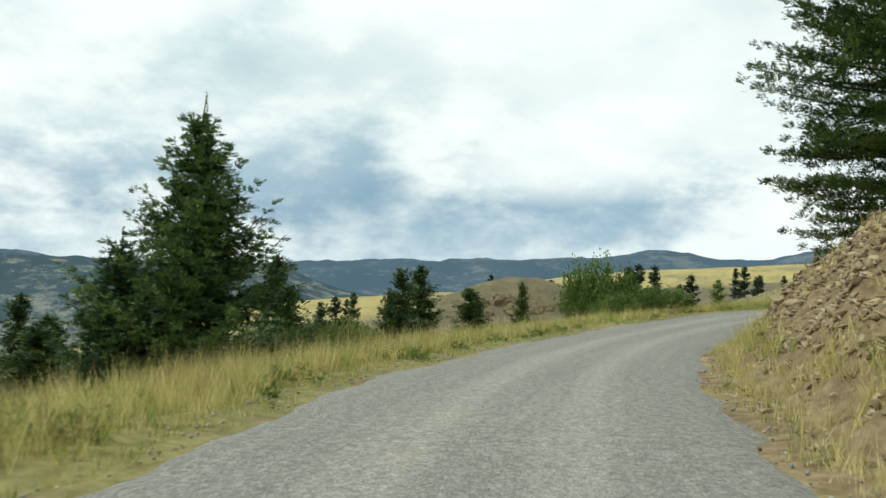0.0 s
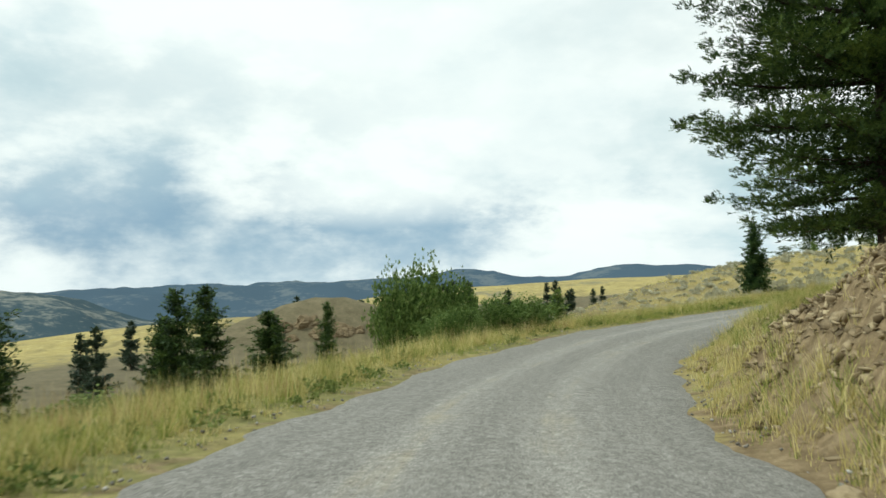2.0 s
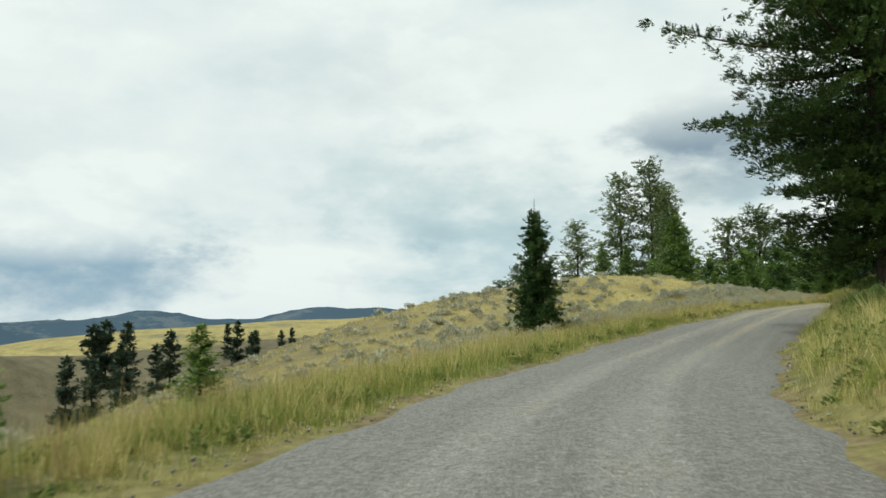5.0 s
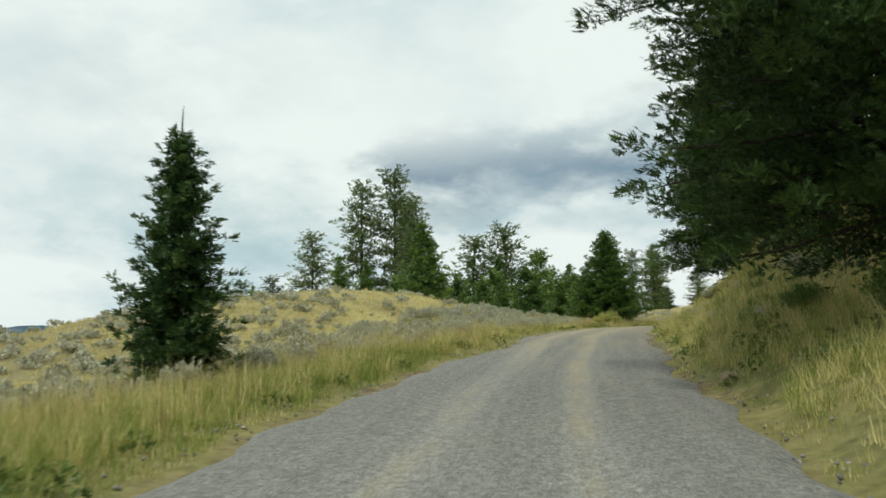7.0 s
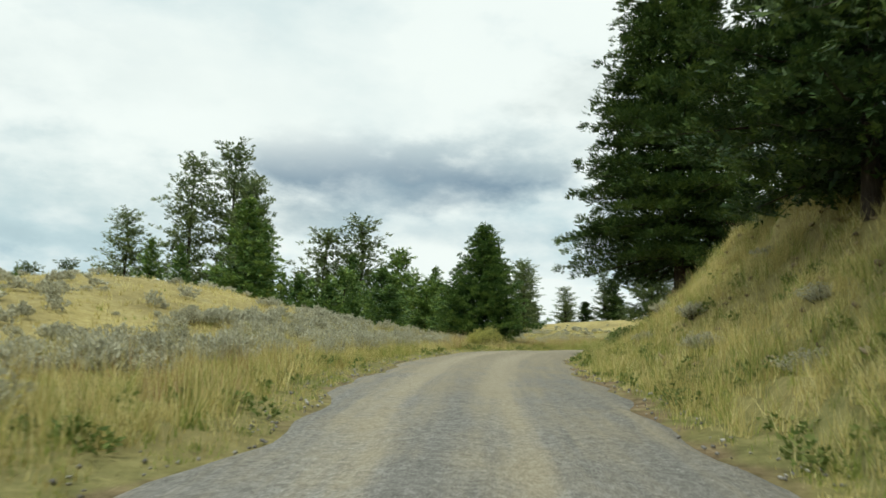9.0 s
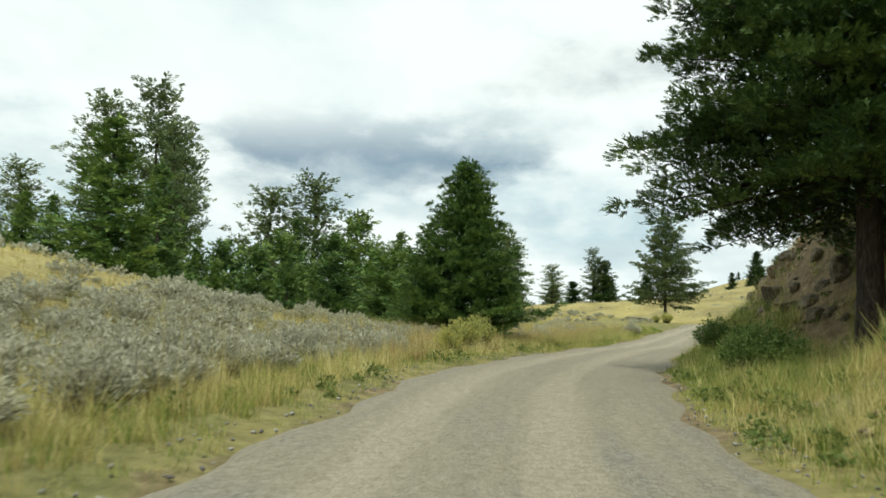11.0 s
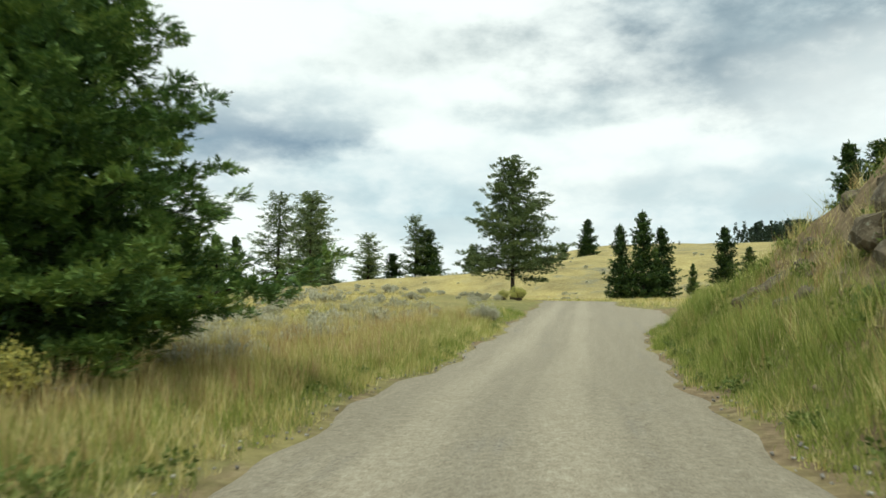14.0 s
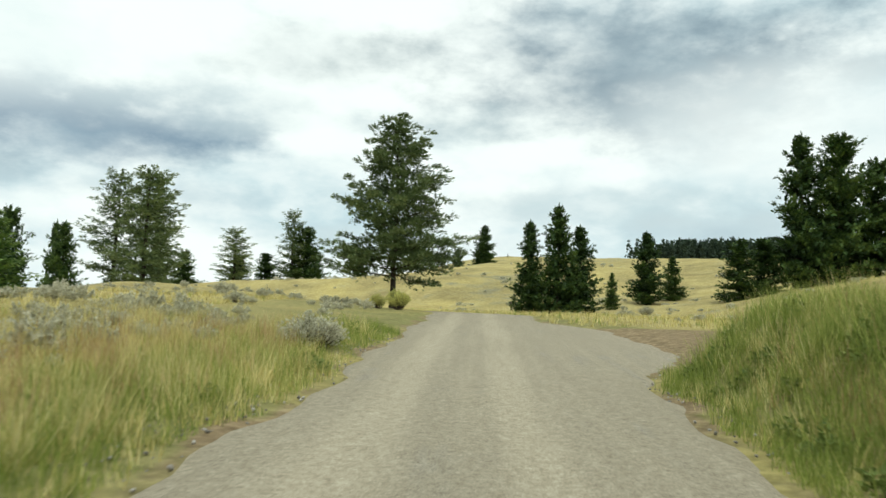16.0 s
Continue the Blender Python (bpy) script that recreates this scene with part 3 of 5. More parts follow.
def sprays(base, along, length, width, rng, count, fan=0.9):
    """Narrow leaf triangles that start at base and fan out round the direction along."""
    n = len(base) * count
    b = np.repeat(base, count, 0) + rng.normal(0, 0.25, (n, 3)) * np.repeat(length, count)[:, None] * 0.5
    d = np.repeat(along, count, 0) + rng.normal(0, fan * 0.5, (n, 3))
    d /= np.linalg.norm(d, axis=1)[:, None]
    ln = np.repeat(length, count) * rng.uniform(0.6, 1.25, n)
    side = np.cross(d, rng.normal(0, 1, (n, 3)))
    side /= np.linalg.norm(side, axis=1)[:, None] + 1e-9
    w = np.repeat(width, count)[:, None] * rng.uniform(0.7, 1.3, (n, 1))
    V = np.stack([b - side * w, b + side * w, b + d * ln[:, None]], 1).reshape(-1, 3)
    return V, np.arange(len(V)).reshape(-1, 3)


def twigs(base, along, length, top, rng, needles=5, slim=0.13, fork=0.5):
    """Small flat sprays, facing the direction top: needles in pairs to both sides of an axis, and one at the tip."""
    n = len(base)
    d = along + rng.normal(0, 0.25, (n, 3))
    d /= np.linalg.norm(d, axis=1)[:, None]
    side = np.cross(d, top + rng.normal(0, 0.3, (n, 3)))
    side /= np.linalg.norm(side, axis=1)[:, None] + 1e-9
    ln = length[:, None]
    V = []
    for k in range(needles):
        tip = k == needles - 1
        f = 0.6 if tip else 0.72 * k / (needles - 1)
        sg = 0.0 if tip else (1.0 if k % 2 == 0 else -1.0)
        v = d * (1.0 if tip else 0.72) + side * (sg * rng.uniform(0.55, 0.95, (n, 1))) + rng.normal(0, 0.14, (n, 3))
        v /= np.linalg.norm(v, axis=1)[:, None]
        a = base + d * ln * f
        w = np.cross(v, np.cross(d, side) + rng.normal(0, 0.3, (n, 3)))
        w /= np.linalg.norm(w, axis=1)[:, None] + 1e-9
        V.append(np.stack([a - w * ln * slim, a + w * ln * slim, a + v * ln * fork * rng.uniform(0.8, 1.2, (n, 1)) * (1.15 - 0.35 * f)], 1))
    V = np.stack(V, 1).reshape(-1, 3)
    return V, np.arange(len(V)).reshape(-1, 3)


def conifer(label, tall, wide, bare, seed, mat="spruce", boughs=90, pad=0.4, twig=0.2, fill=40, ragged=0.2, droop=0.25, curl=0.25, power=0.85, dome=0.0,
            inner=0.25, flat=0.5, heavy=0.0, needles=5, slim=0.13, trunk_r=None, spire=0.05, core=10, thin_above=None, foot=0.6, swell=4.0, fork=0.5, name="conifer_tree"):
    """A conifer at the origin: a trunk with limbs, and a crown whose boughs carry pads of flat needle sprays.
    bare: share of the height without boughs; power: shape of the cone; dome: how far the crown is rounded instead; inner: share of a bough without needles;
    pad: radius of a pad; fill: sprays on a pad; flat: its height by its width; heavy: longer boughs towards -x; spire: length of the leading shoot by the height;
    core: coarse sprays within, for each metre of bough; foot, swell: the lowest boughs are shorter by foot, growing longer with height by swell; thin_above: the height above which the sprays are fewer and larger."""
    rng = np.random.RandomState(seed)
    root = new(name)
    tagged(root, label, "tree")
    tr = trunk_r or tall * 0.017
    chunks = []
    zs = np.linspace(-0.4, tall, 9)
    wob = rng.normal(0, 0.012 * tall, (9, 2)) * np.linspace(0, 1, 9)[:, None] * 0.4
    for k in range(8):
        f0, f1 = max(zs[k], 0) / tall, zs[k + 1] / tall
        chunks.append(rod((*wob[k], zs[k]), (*wob[k + 1], zs[k + 1]), tr * (1 - 0.93 * f0) * (1.35 if k == 0 else 1), tr * (1 - 0.93 * f1), 8))
    C, R, D, T, K, KD = [], [], [], [], [], []
    for i in range(boughs):
        g = min(max((i + 0.5 + rng.normal(0, 2.5)) / boughs, 0.0), 0.985)
        z = (bare + (1 - bare) * g) * tall * (1 - spire)
        cone_w = (1 - g) ** power
        dome_w = math.sqrt(max(0.06, 1 - ((g - 0.36) / 0.66) ** 2))
        a = i * 2.399 + rng.normal(0, 0.4)
        ln = wide * (0.035 + (cone_w * (1 - dome) + dome_w * dome) * min(1.0, foot + g * swell)) * max(0.35, 1 + rng.normal(0, ragged * (1 - 0.5 * g))) + 0.05
        ln *= 1 + heavy * -math.cos(a)
        rise = -droop * (1 - g) + 0.8 * g * g + rng.normal(0, 0.09)
        h = np.array([math.cos(a), math.sin(a), 0.0])
        side = np.array([-h[1], h[0], 0.0])
        c = np.array([np.interp(z, zs, wob[:, 0]), np.interp(z, zs, wob[:, 1]), z])

        def at(u):
            u = np.atleast_1d(u)
            return c + h * (ln * u)[:, None] + np.array([0, 0, 1.0]) * (ln * (rise * u + curl * u * u))[:, None]

        if ln > 0.5:
            q = at(np.array([0.0, 0.5, 0.92]))
            th = max(0.008, 0.012 * ln * (0.6 + tr))
            chunks.append(rod(q[0], q[1], th, th * 0.6, 4))
            chunks.append(rod(q[1], q[2], th * 0.6, 0.004, 4))
        rp = pad * (0.2 + 0.8 * min(1.0, ln / (4.0 * pad)))
        m = max(1, int(round(ln * (1 - inner) / (rp * 0.85))))
        u = inner + (1 - inner) * (np.arange(m) + rng.uniform(0.25, 0.95, m)) / m
        u = np.append(u, 0.97)
        C.append(at(u)); R.append(rp * (1.15 - 0.6 * u) * rng.uniform(0.8, 1.25, len(u)))
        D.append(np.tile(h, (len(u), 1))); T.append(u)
        k = int(core * ln) + 2
        K.append(at(rng.uniform(0.03, 0.6, k)) + rng.normal(0, 1, (k, 3)) * (0.1 * ln, 0.1 * ln, 0.2 * pad + 0.03 * ln))
        KD.append(np.tile(h, (k, 1)))
        reach_side = 0.40 * ln * np.clip(1 - u, 0, 1) * np.minimum(1, u * 3)
        for sg in (-1.0, 1.0):
            pick = (reach_side > rp * 0.6) & (rng.uniform(0, 1, len(u)) < 0.9)
            if pick.any():
                off = reach_side[pick] * rng.uniform(0.7, 1.15, pick.sum())
                C.append(at(u[pick]) + side * (sg * off)[:, None] + h * (off * 0.7)[:, None] + np.array([0, 0, 1.0]) * rng.normal(-0.08, 0.1, pick.sum())[:, None] * rp * 2)
                R.append(rp * (1.05 - 0.45 * u[pick]) * rng.uniform(0.7, 1.05, pick.sum()))
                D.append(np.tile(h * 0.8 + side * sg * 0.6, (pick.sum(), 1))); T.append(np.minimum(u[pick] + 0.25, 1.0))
    C, R, D, T = np.concatenate(C), np.concatenate(R), np.concatenate(D), np.concatenate(T)
    # tint of a pad: mostly random, a little lighter towards the bough's end
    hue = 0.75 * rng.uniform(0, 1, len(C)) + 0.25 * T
    n = np.maximum(4, 0.85 * fill * (R / pad) ** 1.4 * rng.uniform(0.7, 1.25, len(C))).astype(int)
    i = np.repeat(np.arange(len(C)), n)
    q = rng.normal(0, 1, (len(i), 3))
    q /= np.linalg.norm(q, axis=1)[:, None]
    q[:, 2] = np.where(q[:, 2] < -0.3, -q[:, 2], q[:, 2])
    r = R[i][:, None] * rng.uniform(0.25, 0.95, (len(i), 1))
    B = C[i] + q * r * (1, 1, flat) + D[i] * r * 0.25 * q[:, :1]
    along = 0.75 * D[i] + 0.8 * q * (1, 1, 0.35) + np.array([0, 0, 0.22])
    top = q * (0.7, 0.7, 0.6) + np.array([0, 0, 0.75])
    L, hue_of = twig * rng.uniform(0.7, 1.3, len(i)), hue[i]
    # the leading shoot
    m = 14
    w = np.linspace(0, 1, m)
    lead = np.stack([np.full(m, wob[-1][0]), np.full(m, wob[-1][1]), tall * (1 - 1.6 * spire + 1.55 * spire * w)], 1)
    B, along, top = np.concatenate([B, lead]), np.concatenate([along, np.tile([[0.05, 0, 1.0]], (m, 1))]), np.concatenate([top, np.tile([[1.0, 0, 0.1]], (m, 1))])
    L, hue_of = np.append(L, twig * (1.1 - 0.5 * w)), np.append(hue_of, np.full(m, 0.7))
    V, F = joined(chunks)
    part("trunk", raw_mesh("trunk", V, F, MAT["bark"], True), root, "grey-brown bark trunk with thin limbs")
    if thin_above:
        # high boughs, seen only from afar
        high = B[:, 2] > thin_above
        keep = ~high | (rng.uniform(0, 1, len(B)) < 0.4)
        L = L * np.where(high, 1.5, 1.0)
        B, along, top, L, hue_of = B[keep], along[keep], top[keep], L[keep], hue_of[keep]
    V, F = twigs(B, along, L, top, rng, needles, slim, fork)
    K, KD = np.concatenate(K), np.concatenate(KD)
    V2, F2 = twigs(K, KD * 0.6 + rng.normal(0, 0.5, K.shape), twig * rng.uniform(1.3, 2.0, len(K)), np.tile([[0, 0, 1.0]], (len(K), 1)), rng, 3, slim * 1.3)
    # core tints stop at 0.5: the shade inside the crown is painted in
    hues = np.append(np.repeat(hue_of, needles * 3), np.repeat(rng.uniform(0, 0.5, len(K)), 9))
    V, F = joined([(V, F), (V2, F2)])
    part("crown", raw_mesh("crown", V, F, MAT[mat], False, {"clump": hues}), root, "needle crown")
    root["tall"] = tall
    return root


def put(ob, x, y, dz=-0.1, turn=0.0, size=1.0, wide=None):
    z = float(height(np.array([x]), np.array([y]))[0]) + dz
    w = size if wide is None else wide
    ob.matrix_basis = Matrix.Translation((x, y, z)) @ Matrix.Rotation(radians(turn), 4, "Z") @ Matrix.Diagonal((w, w, size, 1))
    return ob


def again(ob, x, y, dz=-0.1, turn=0.0, size=1.0, wide=None, label=""):
    z = float(height(np.array([x]), np.array([y]))[0]) + dz
    w = size if wide is None else wide
    c = copy_thing(ob, Matrix.Identity(4))
    c.matrix_basis = Matrix.Translation((x, y, z)) @ Matrix.Rotation(radians(turn), 4, "Z") @ Matrix.Diagonal((w, w, size, 1))
    return tagged(c, label)


def reach(ob, x, y, top, wide=None, turn=0.0, first=False, label=""):
    """Stand a tree (or a copy of it) on the ground so that its tip is at the height top."""
    z = float(height(np.array([x]), np.array([y]))[0])
    size = max((top - z + 0.1) / ob["tall"], 0.12)
    return (put(ob, x, y, -0.1, turn, size, wide) if first else again(ob, x, y, -0.1, turn, size, wide, label))


# ---- trees: named ones by the road ----
def one(label, x, y, top, *args, **more):
    z = float(height(np.array([x]), np.array([y]))[0])
    return put(conifer(label, top - z + 0.1, *args, **more), x, y, -0.1)


one("young bushy fir beside the road shoulder", -1.3, -28.7, 6.2, 2.85, 0.01, 11, "young_fir", 140, 0.25, 0.15, 24, 0.2, 0.05, 0.42, 0.9, inner=0.15, spire=0.1, core=20)
one("low bushy fir beside a taller one", -2.9, -30.0, 2.6, 2.0, 0.01, 12, "young_fir", 80, 0.25, 0.15, 24, 0.25, 0.05, 0.4, 0.85, inner=0.15, spire=0.1, core=20)
one("large overhanging fir on the cut bank", 9.5, -1.3, 19.0, 5.7, 0.15, 13, "fir", 190, 0.60, 0.20, 52, 0.15, 0.18, 0.15, 0.42, 0.35, flat=0.75, heavy=0.1, needles=7, slim=0.09, fork=0.42, core=14, thin_above=10, foot=0.54, swell=1.7)
one("large overhanging fir with a thick trunk", 12.8, 26.4, 19.5, 6.1, 0.09, 14, "fir", 200, 0.62, 0.20, 50, 0.2, 0.28, 0.15, 0.5, 0.1, flat=0.75, needles=7, slim=0.09, fork=0.42, core=14, thin_above=11, foot=0.42, swell=1.7)
one("slender fir with bare lower trunk on the bank", 18.8, 36.5, 16.5, 4.1, 0.14, 15, "fir", 115, 0.50, 0.24, 34, 0.28, 0.34, 0.22, 0.55, flat=0.6, core=11, thin_above=11.0)
one("slender fir on the grassy bank", 23.2, 45.4, 17.5, 3.7, 0.10, 16, "fir", 115, 0.50, 0.24, 34, 0.28, 0.34, 0.22, 0.55, flat=0.6, core=11, thin_above=11.0)
one("dark fir high on the bank", 28.0, 51.0, 16.5, 3.5, 0.04, 36, "fir", 90, 0.46, 0.26, 28, 0.28, 0.34, 0.22, 0.65, core=9, thin_above=7.0)
one("tall fir with long boughs by the road", 33.6, 65.2, 23.0, 5.5, 0.225, 17, "fir", 215, 0.60, 0.26, 58, 0.12, 0.22, 0.0, 0.55, flat=0.9, needles=9, slim=0.07, fork=0.34, core=18, thin_above=11.5, foot=0.8, swell=2.0)
one("small upright fir in the roadside grass", 1.62, 33.9, 6.7, 1.3, 0.01, 18, "young_fir", 120, 0.26, 0.15, 26, 0.28, 0.0, 0.42, 0.8, inner=0.1, spire=0.1, core=20)
one("full cone-shaped spruce beside the road", 33.7, 88.2, 13.1, 3.95, 0.05, 19, "spruce", 200, 0.38, 0.19, 44, 0.15, 0.16, 0.28, 0.94, inner=0.3, spire=0.05, core=12, flat=0.75, needles=8, slim=0.085, fork=0.45)
one("lone open-crowned pine beside the road", 76.0, 127.1, 18.9, 4.4, 0.17, 20, "pine", 100, 0.64, 0.26, 44, 0.15, 0.0, 0.18, 0.72, 0.1, inner=0.35, flat=0.6, spire=0.02, core=6, foot=0.85)

# ---- trees farther off: a few kinds, repeated ----
cone = conifer("dark cone-shaped fir on the hillside", 10.0, 2.7, 0.01, 41, "spruce", 90, 0.44, 0.26, 15, 0.2, 0.12, 0.22, 0.85, needles=4, slim=0.17, core=7)
fir = conifer("dark green fir with uneven crown", 10.0, 3.0, 0.01, 42, "spruce", 84, 0.50, 0.28, 15, 0.3, 0.1, 0.2, 0.7, 0.15, needles=4, slim=0.17, core=7)
airy = conifer("tall thin-crowned pine on the hillside", 10.0, 1.85, 0.04, 43, "pine", 96, 0.46, 0.20, 22, 0.22, 0.0, 0.2, 0.6, 0.7, inner=0.3, flat=0.6, needles=4, slim=0.17, spire=0.0, core=6)
dusky = conifer("dense dark fir beside the gully", 10.0, 3.0, 0.01, 48, "fir", 90, 0.48, 0.28, 15, 0.26, 0.05, 0.22, 0.8, 0.15, flat=0.65, needles=4, slim=0.17, core=9)
far_cone = conifer("dark cone-shaped fir standing far off", 10.0, 3.1, 0.01, 46, "fir", 90, 0.50, 0.36, 11, 0.18, 0.12, 0.22, 0.85, needles=4, slim=0.19, core=7)
far_fir = conifer("dark fir with uneven crown, standing far off", 10.0, 3.3, 0.01, 47, "fir", 86, 0.54, 0.38, 11, 0.26, 0.1, 0.22, 0.65, 0.15, needles=4, slim=0.19, core=7)
far_tree = conifer("small dark fir on a far grassy slope", 8.0, 1.7, 0.02, 45, "far_fir", 40, 0.5, 0.45, 6, 0.3, 0.12, 0.25, 0.8, needles=3, slim=0.22, core=4)

placed = set()
STAND = [  # kind, x, y, height of the tip, width factor
    (cone, 17.5, 95, 14.6, 1.5), (cone, 20.5, 106, 14.7, 1.4), (airy, 9, 146, 20.4, 2.0), (airy, 16.6, 145, 28.2, 2.3), (airy, 21.9, 144.8, 30.4, 2.4), (cone, 11.5, 123.5, 14.7, 1.3),
    (cone, 14, 114, 13.2, 1.0), (airy, -1.8, 143, 12.7, 1.4), (airy, 2.9, 141, 13.2, 1.3), (airy, -3.6, 113, 8.4, 1.2), (cone, 1, 108, 9.4, 0.5),
    (airy, 34.1, 142, 19.4, 2.5), (airy, 38.9, 141, 21.2, 2.6), (fir, 40.1, 128, 16.5, 1.6), (cone, 27.2, 123, 12.2, 1.2), (cone, 33, 115.5, 9.9, 0.7), (cone, 38.9, 112, 12.6, 1.2),
    (cone, 35.0, 96, 11.0, 0.9), (airy, 77, 167.5, 21.0, 1.8), (airy, 26, 158, 28.6, 2.1), (airy, 23, 133, 23.5, 1.8), (fir, 27.8, 112, 10.6, 1.1), (cone, 24, 116, 11.5, 1.2),
    (cone, 34, 127, 15.2, 1.4), (fir, 31.5, 104, 9.6, 1.0), (cone, 20, 118, 13.0, 1.2), (cone, 28, 121, 11.6, 1.0), (cone, 37, 104, 10.0, 1.0), (fir, 44, 134, 14.5, 1.3),
    (cone, 56, 150, 13.9, 1.7), (fir, 52, 146, 12.3, 1.5), (cone, 60, 153, 13.8, 1.2), (fir, 49, 141, 12.0, 1.4), (far_cone, 79.7, 200, 19.2, 0.9), (airy, 82.2, 189, 24.2, 1.9), (airy, 86, 186, 24.2, 1.9),
    (airy, 108.6, 208, 21.9, 1.7), (far_fir, 123, 223, 20.3, 1.0), (far_fir, 127, 216, 25.2, 1.3), (airy, 125, 217, 27.6, 1.6), (far_fir, 149, 229, 24.0, 1.0), (far_fir, 117, 222, 19.0, 0.9), (far_fir, 102, 212, 18.0, 0.9),
    (far_fir, 138, 229, 22.0, 0.9), (airy, 84.4, 181, 17.4, 0.9), (far_fir, 74, 204, 20.4, 1.2), (far_cone, 94, 250, 25.2, 1.2),
    (far_cone, 96.4, 134, 15.9, 0.62), (far_cone, 96.5, 131, 17.0, 0.8), (far_cone, 99.4, 131, 15.6, 0.7), (far_cone, 109, 134.6, 12.5, 0.3), (far_cone, 117.5, 136.4, 17.6, 0.75), (far_cone, 122.3, 136.3, 15.4, 0.55),
    (far_cone, 112.8, 118, 24.2, 1.1), (far_fir, 115.2, 116, 24.0, 1.2), (far_fir, 118.6, 114, 22.2, 1.0), (far_fir, 107.9, 121, 14.6, 0.6), (far_fir, 111, 120.5, 15.0, 0.6), (far_fir, 122, 113, 20.0, 1.0), (far_cone, 121, 118, 20, 0.9),
    (far_cone, 175, 217, 31.6, 1.1), (far_fir, 164, 214, 24.8, 0.5), (far_fir, 168, 212, 23.4, 0.5),
    (dusky, -21.4, -25.1, 0.4, 0.6), (dusky, -17.3, -25.6, -0.4, 0.7), (dusky, -18.6, -22.5, -0.5, 0.65), (dusky, -13.5, -27.5, -0.6, 0.7), (dusky, -24, -29, -0.2, 0.6), (dusky, -15, -31.5, -1.6, 0.5), (dusky, -11.5, -32, -1.4, 0.4),
    (cone, 24.5, 108, 9.0, 1.0), (cone, 29.5, 109, 10.0, 1.1), (fir, 26, 119, 11.5, 1.3), (fir, 31, 118, 12.5, 1.4), (cone, 22, 113, 10.0, 1.2), (fir, 35.5, 120, 13.0, 1.4), (cone, 17, 110, 11.0, 1.2), (fir, 36.5, 108, 10.5, 1.2),
    (cone, -12.2, 31.5, 1.7, 0.62), (dusky, -40.1, 3.7, 3.1, 1.3), (dusky, -37.2, 2.6, 0.6, 0.9), (dusky, -52.3, 32.3, 2.5, 1.25), (dusky, -64, 48.5, 3.1, 1.5), (dusky, -55.0, 33, -0.4, 1.1), (dusky, -72, 70, -0.4, 1.5), (dusky, -75, 75, -1.2, 1.3), (dusky, -51.9, 57, 0.9, 0.75),
]
for kind, x, y, top, w in STAND:
    reach(kind, x, y, top, w, (x * 37 + y * 11) % 360, kind.name not in placed)
    placed.add(kind.name)
FAR = [(-81, 44, -2.9), (-72, 39, -1.7), (-107, 75, -2.2), (-140.8, 165, 2.2), (-109, 151, 1.0), (-139, 250, 6.5), (-79, 207, 5.4), (-63, 202, 3.4), (-93, 166, 4.9), (-91, 167.5, 5.7),
       (-88, 171, 5.4), (-73, 198, 5.9), (-62, 180, 3.2), (-66, 221, 4.2), (-60, 116, 0.8), (-60, 127, 0.6), (-46, 78, -0.4), (-41.5, 75, -0.6), (-54, 119, 2.6), (-64, 183, 2.8), (300, 360, 44.5),
       (190, 232, 28), (231, 262, 33), (275, 330, 38.5), (250, 250, 34), (-120, 110, -3.5), (-132, 96, -4.5), (-100, 60, -5.0)]
for k, (x, y, top) in enumerate(FAR):
    reach(far_tree, x, y, top, None, 50.0 * k, k == 0)


# ---- ground cover ----
def on_road_line(s, l):
    x, y = np.interp(s, LINE_S, LINE[:, 0]), np.interp(s, LINE_S, LINE[:, 1])
    x1, y1 = np.interp(s + 0.5, LINE_S, LINE[:, 0]), np.interp(s + 0.5, LINE_S, LINE[:, 1])
    n = np.hypot(x1 - x, y1 - y)
    return x + (y1 - y) / n * l, y - (x1 - x) / n * l


def blades(x, y, z, tall, blades_each, width, rng, splay=0.35, plain=False):
    """Bent grass blades in tufts: each blade is a narrow quad and a tip."""
    n = len(x) * blades_each
    rep = np.repeat(np.arange(len(x)), blades_each)
    h = tall[rep] * rng.uniform(0.5, 1.15, n)
    a = rng.uniform(0, 6.283, n)
    lean = rng.uniform(0.1, 1.0, n) * splay * h
    b = np.stack([x[rep] + rng.normal(0, 0.07, n), y[rep] + rng.normal(0, 0.07, n), z[rep] - 0.03], 1)
    out = np.stack([np.cos(a), np.sin(a), 0 * a], 1)
    face = rng.uniform(0, 6.283, n)
    side = np.stack([np.cos(face), np.sin(face), 0 * a], 1) * (width * rng.uniform(0.6, 1.3, n))[:, None]
    up = np.array([[0, 0, 1.0]])
    if plain:
        V = np.stack([b - side, b + side, b + out * lean[:, None] + up * h[:, None]], 1).reshape(-1, 3)
        k = np.arange(n) * 3
        return V, np.stack([k, k + 1, k + 2, k + 2], 1)
    m = b + out * (lean * 0.35)[:, None] + up * (h * 0.6)[:, None]
    t = b + out * lean[:, None] + up * h[:, None]
    V = np.stack([b - side, b + side, m + side * 0.7, t, m - side * 0.7], 1).reshape(-1, 3)
    k = np.arange(n) * 5
    F = np.concatenate([np.stack([k, k + 1, k + 2, k + 4], 1), np.stack([k + 4, k + 2, k + 3, k + 3], 1)])
    return V, F


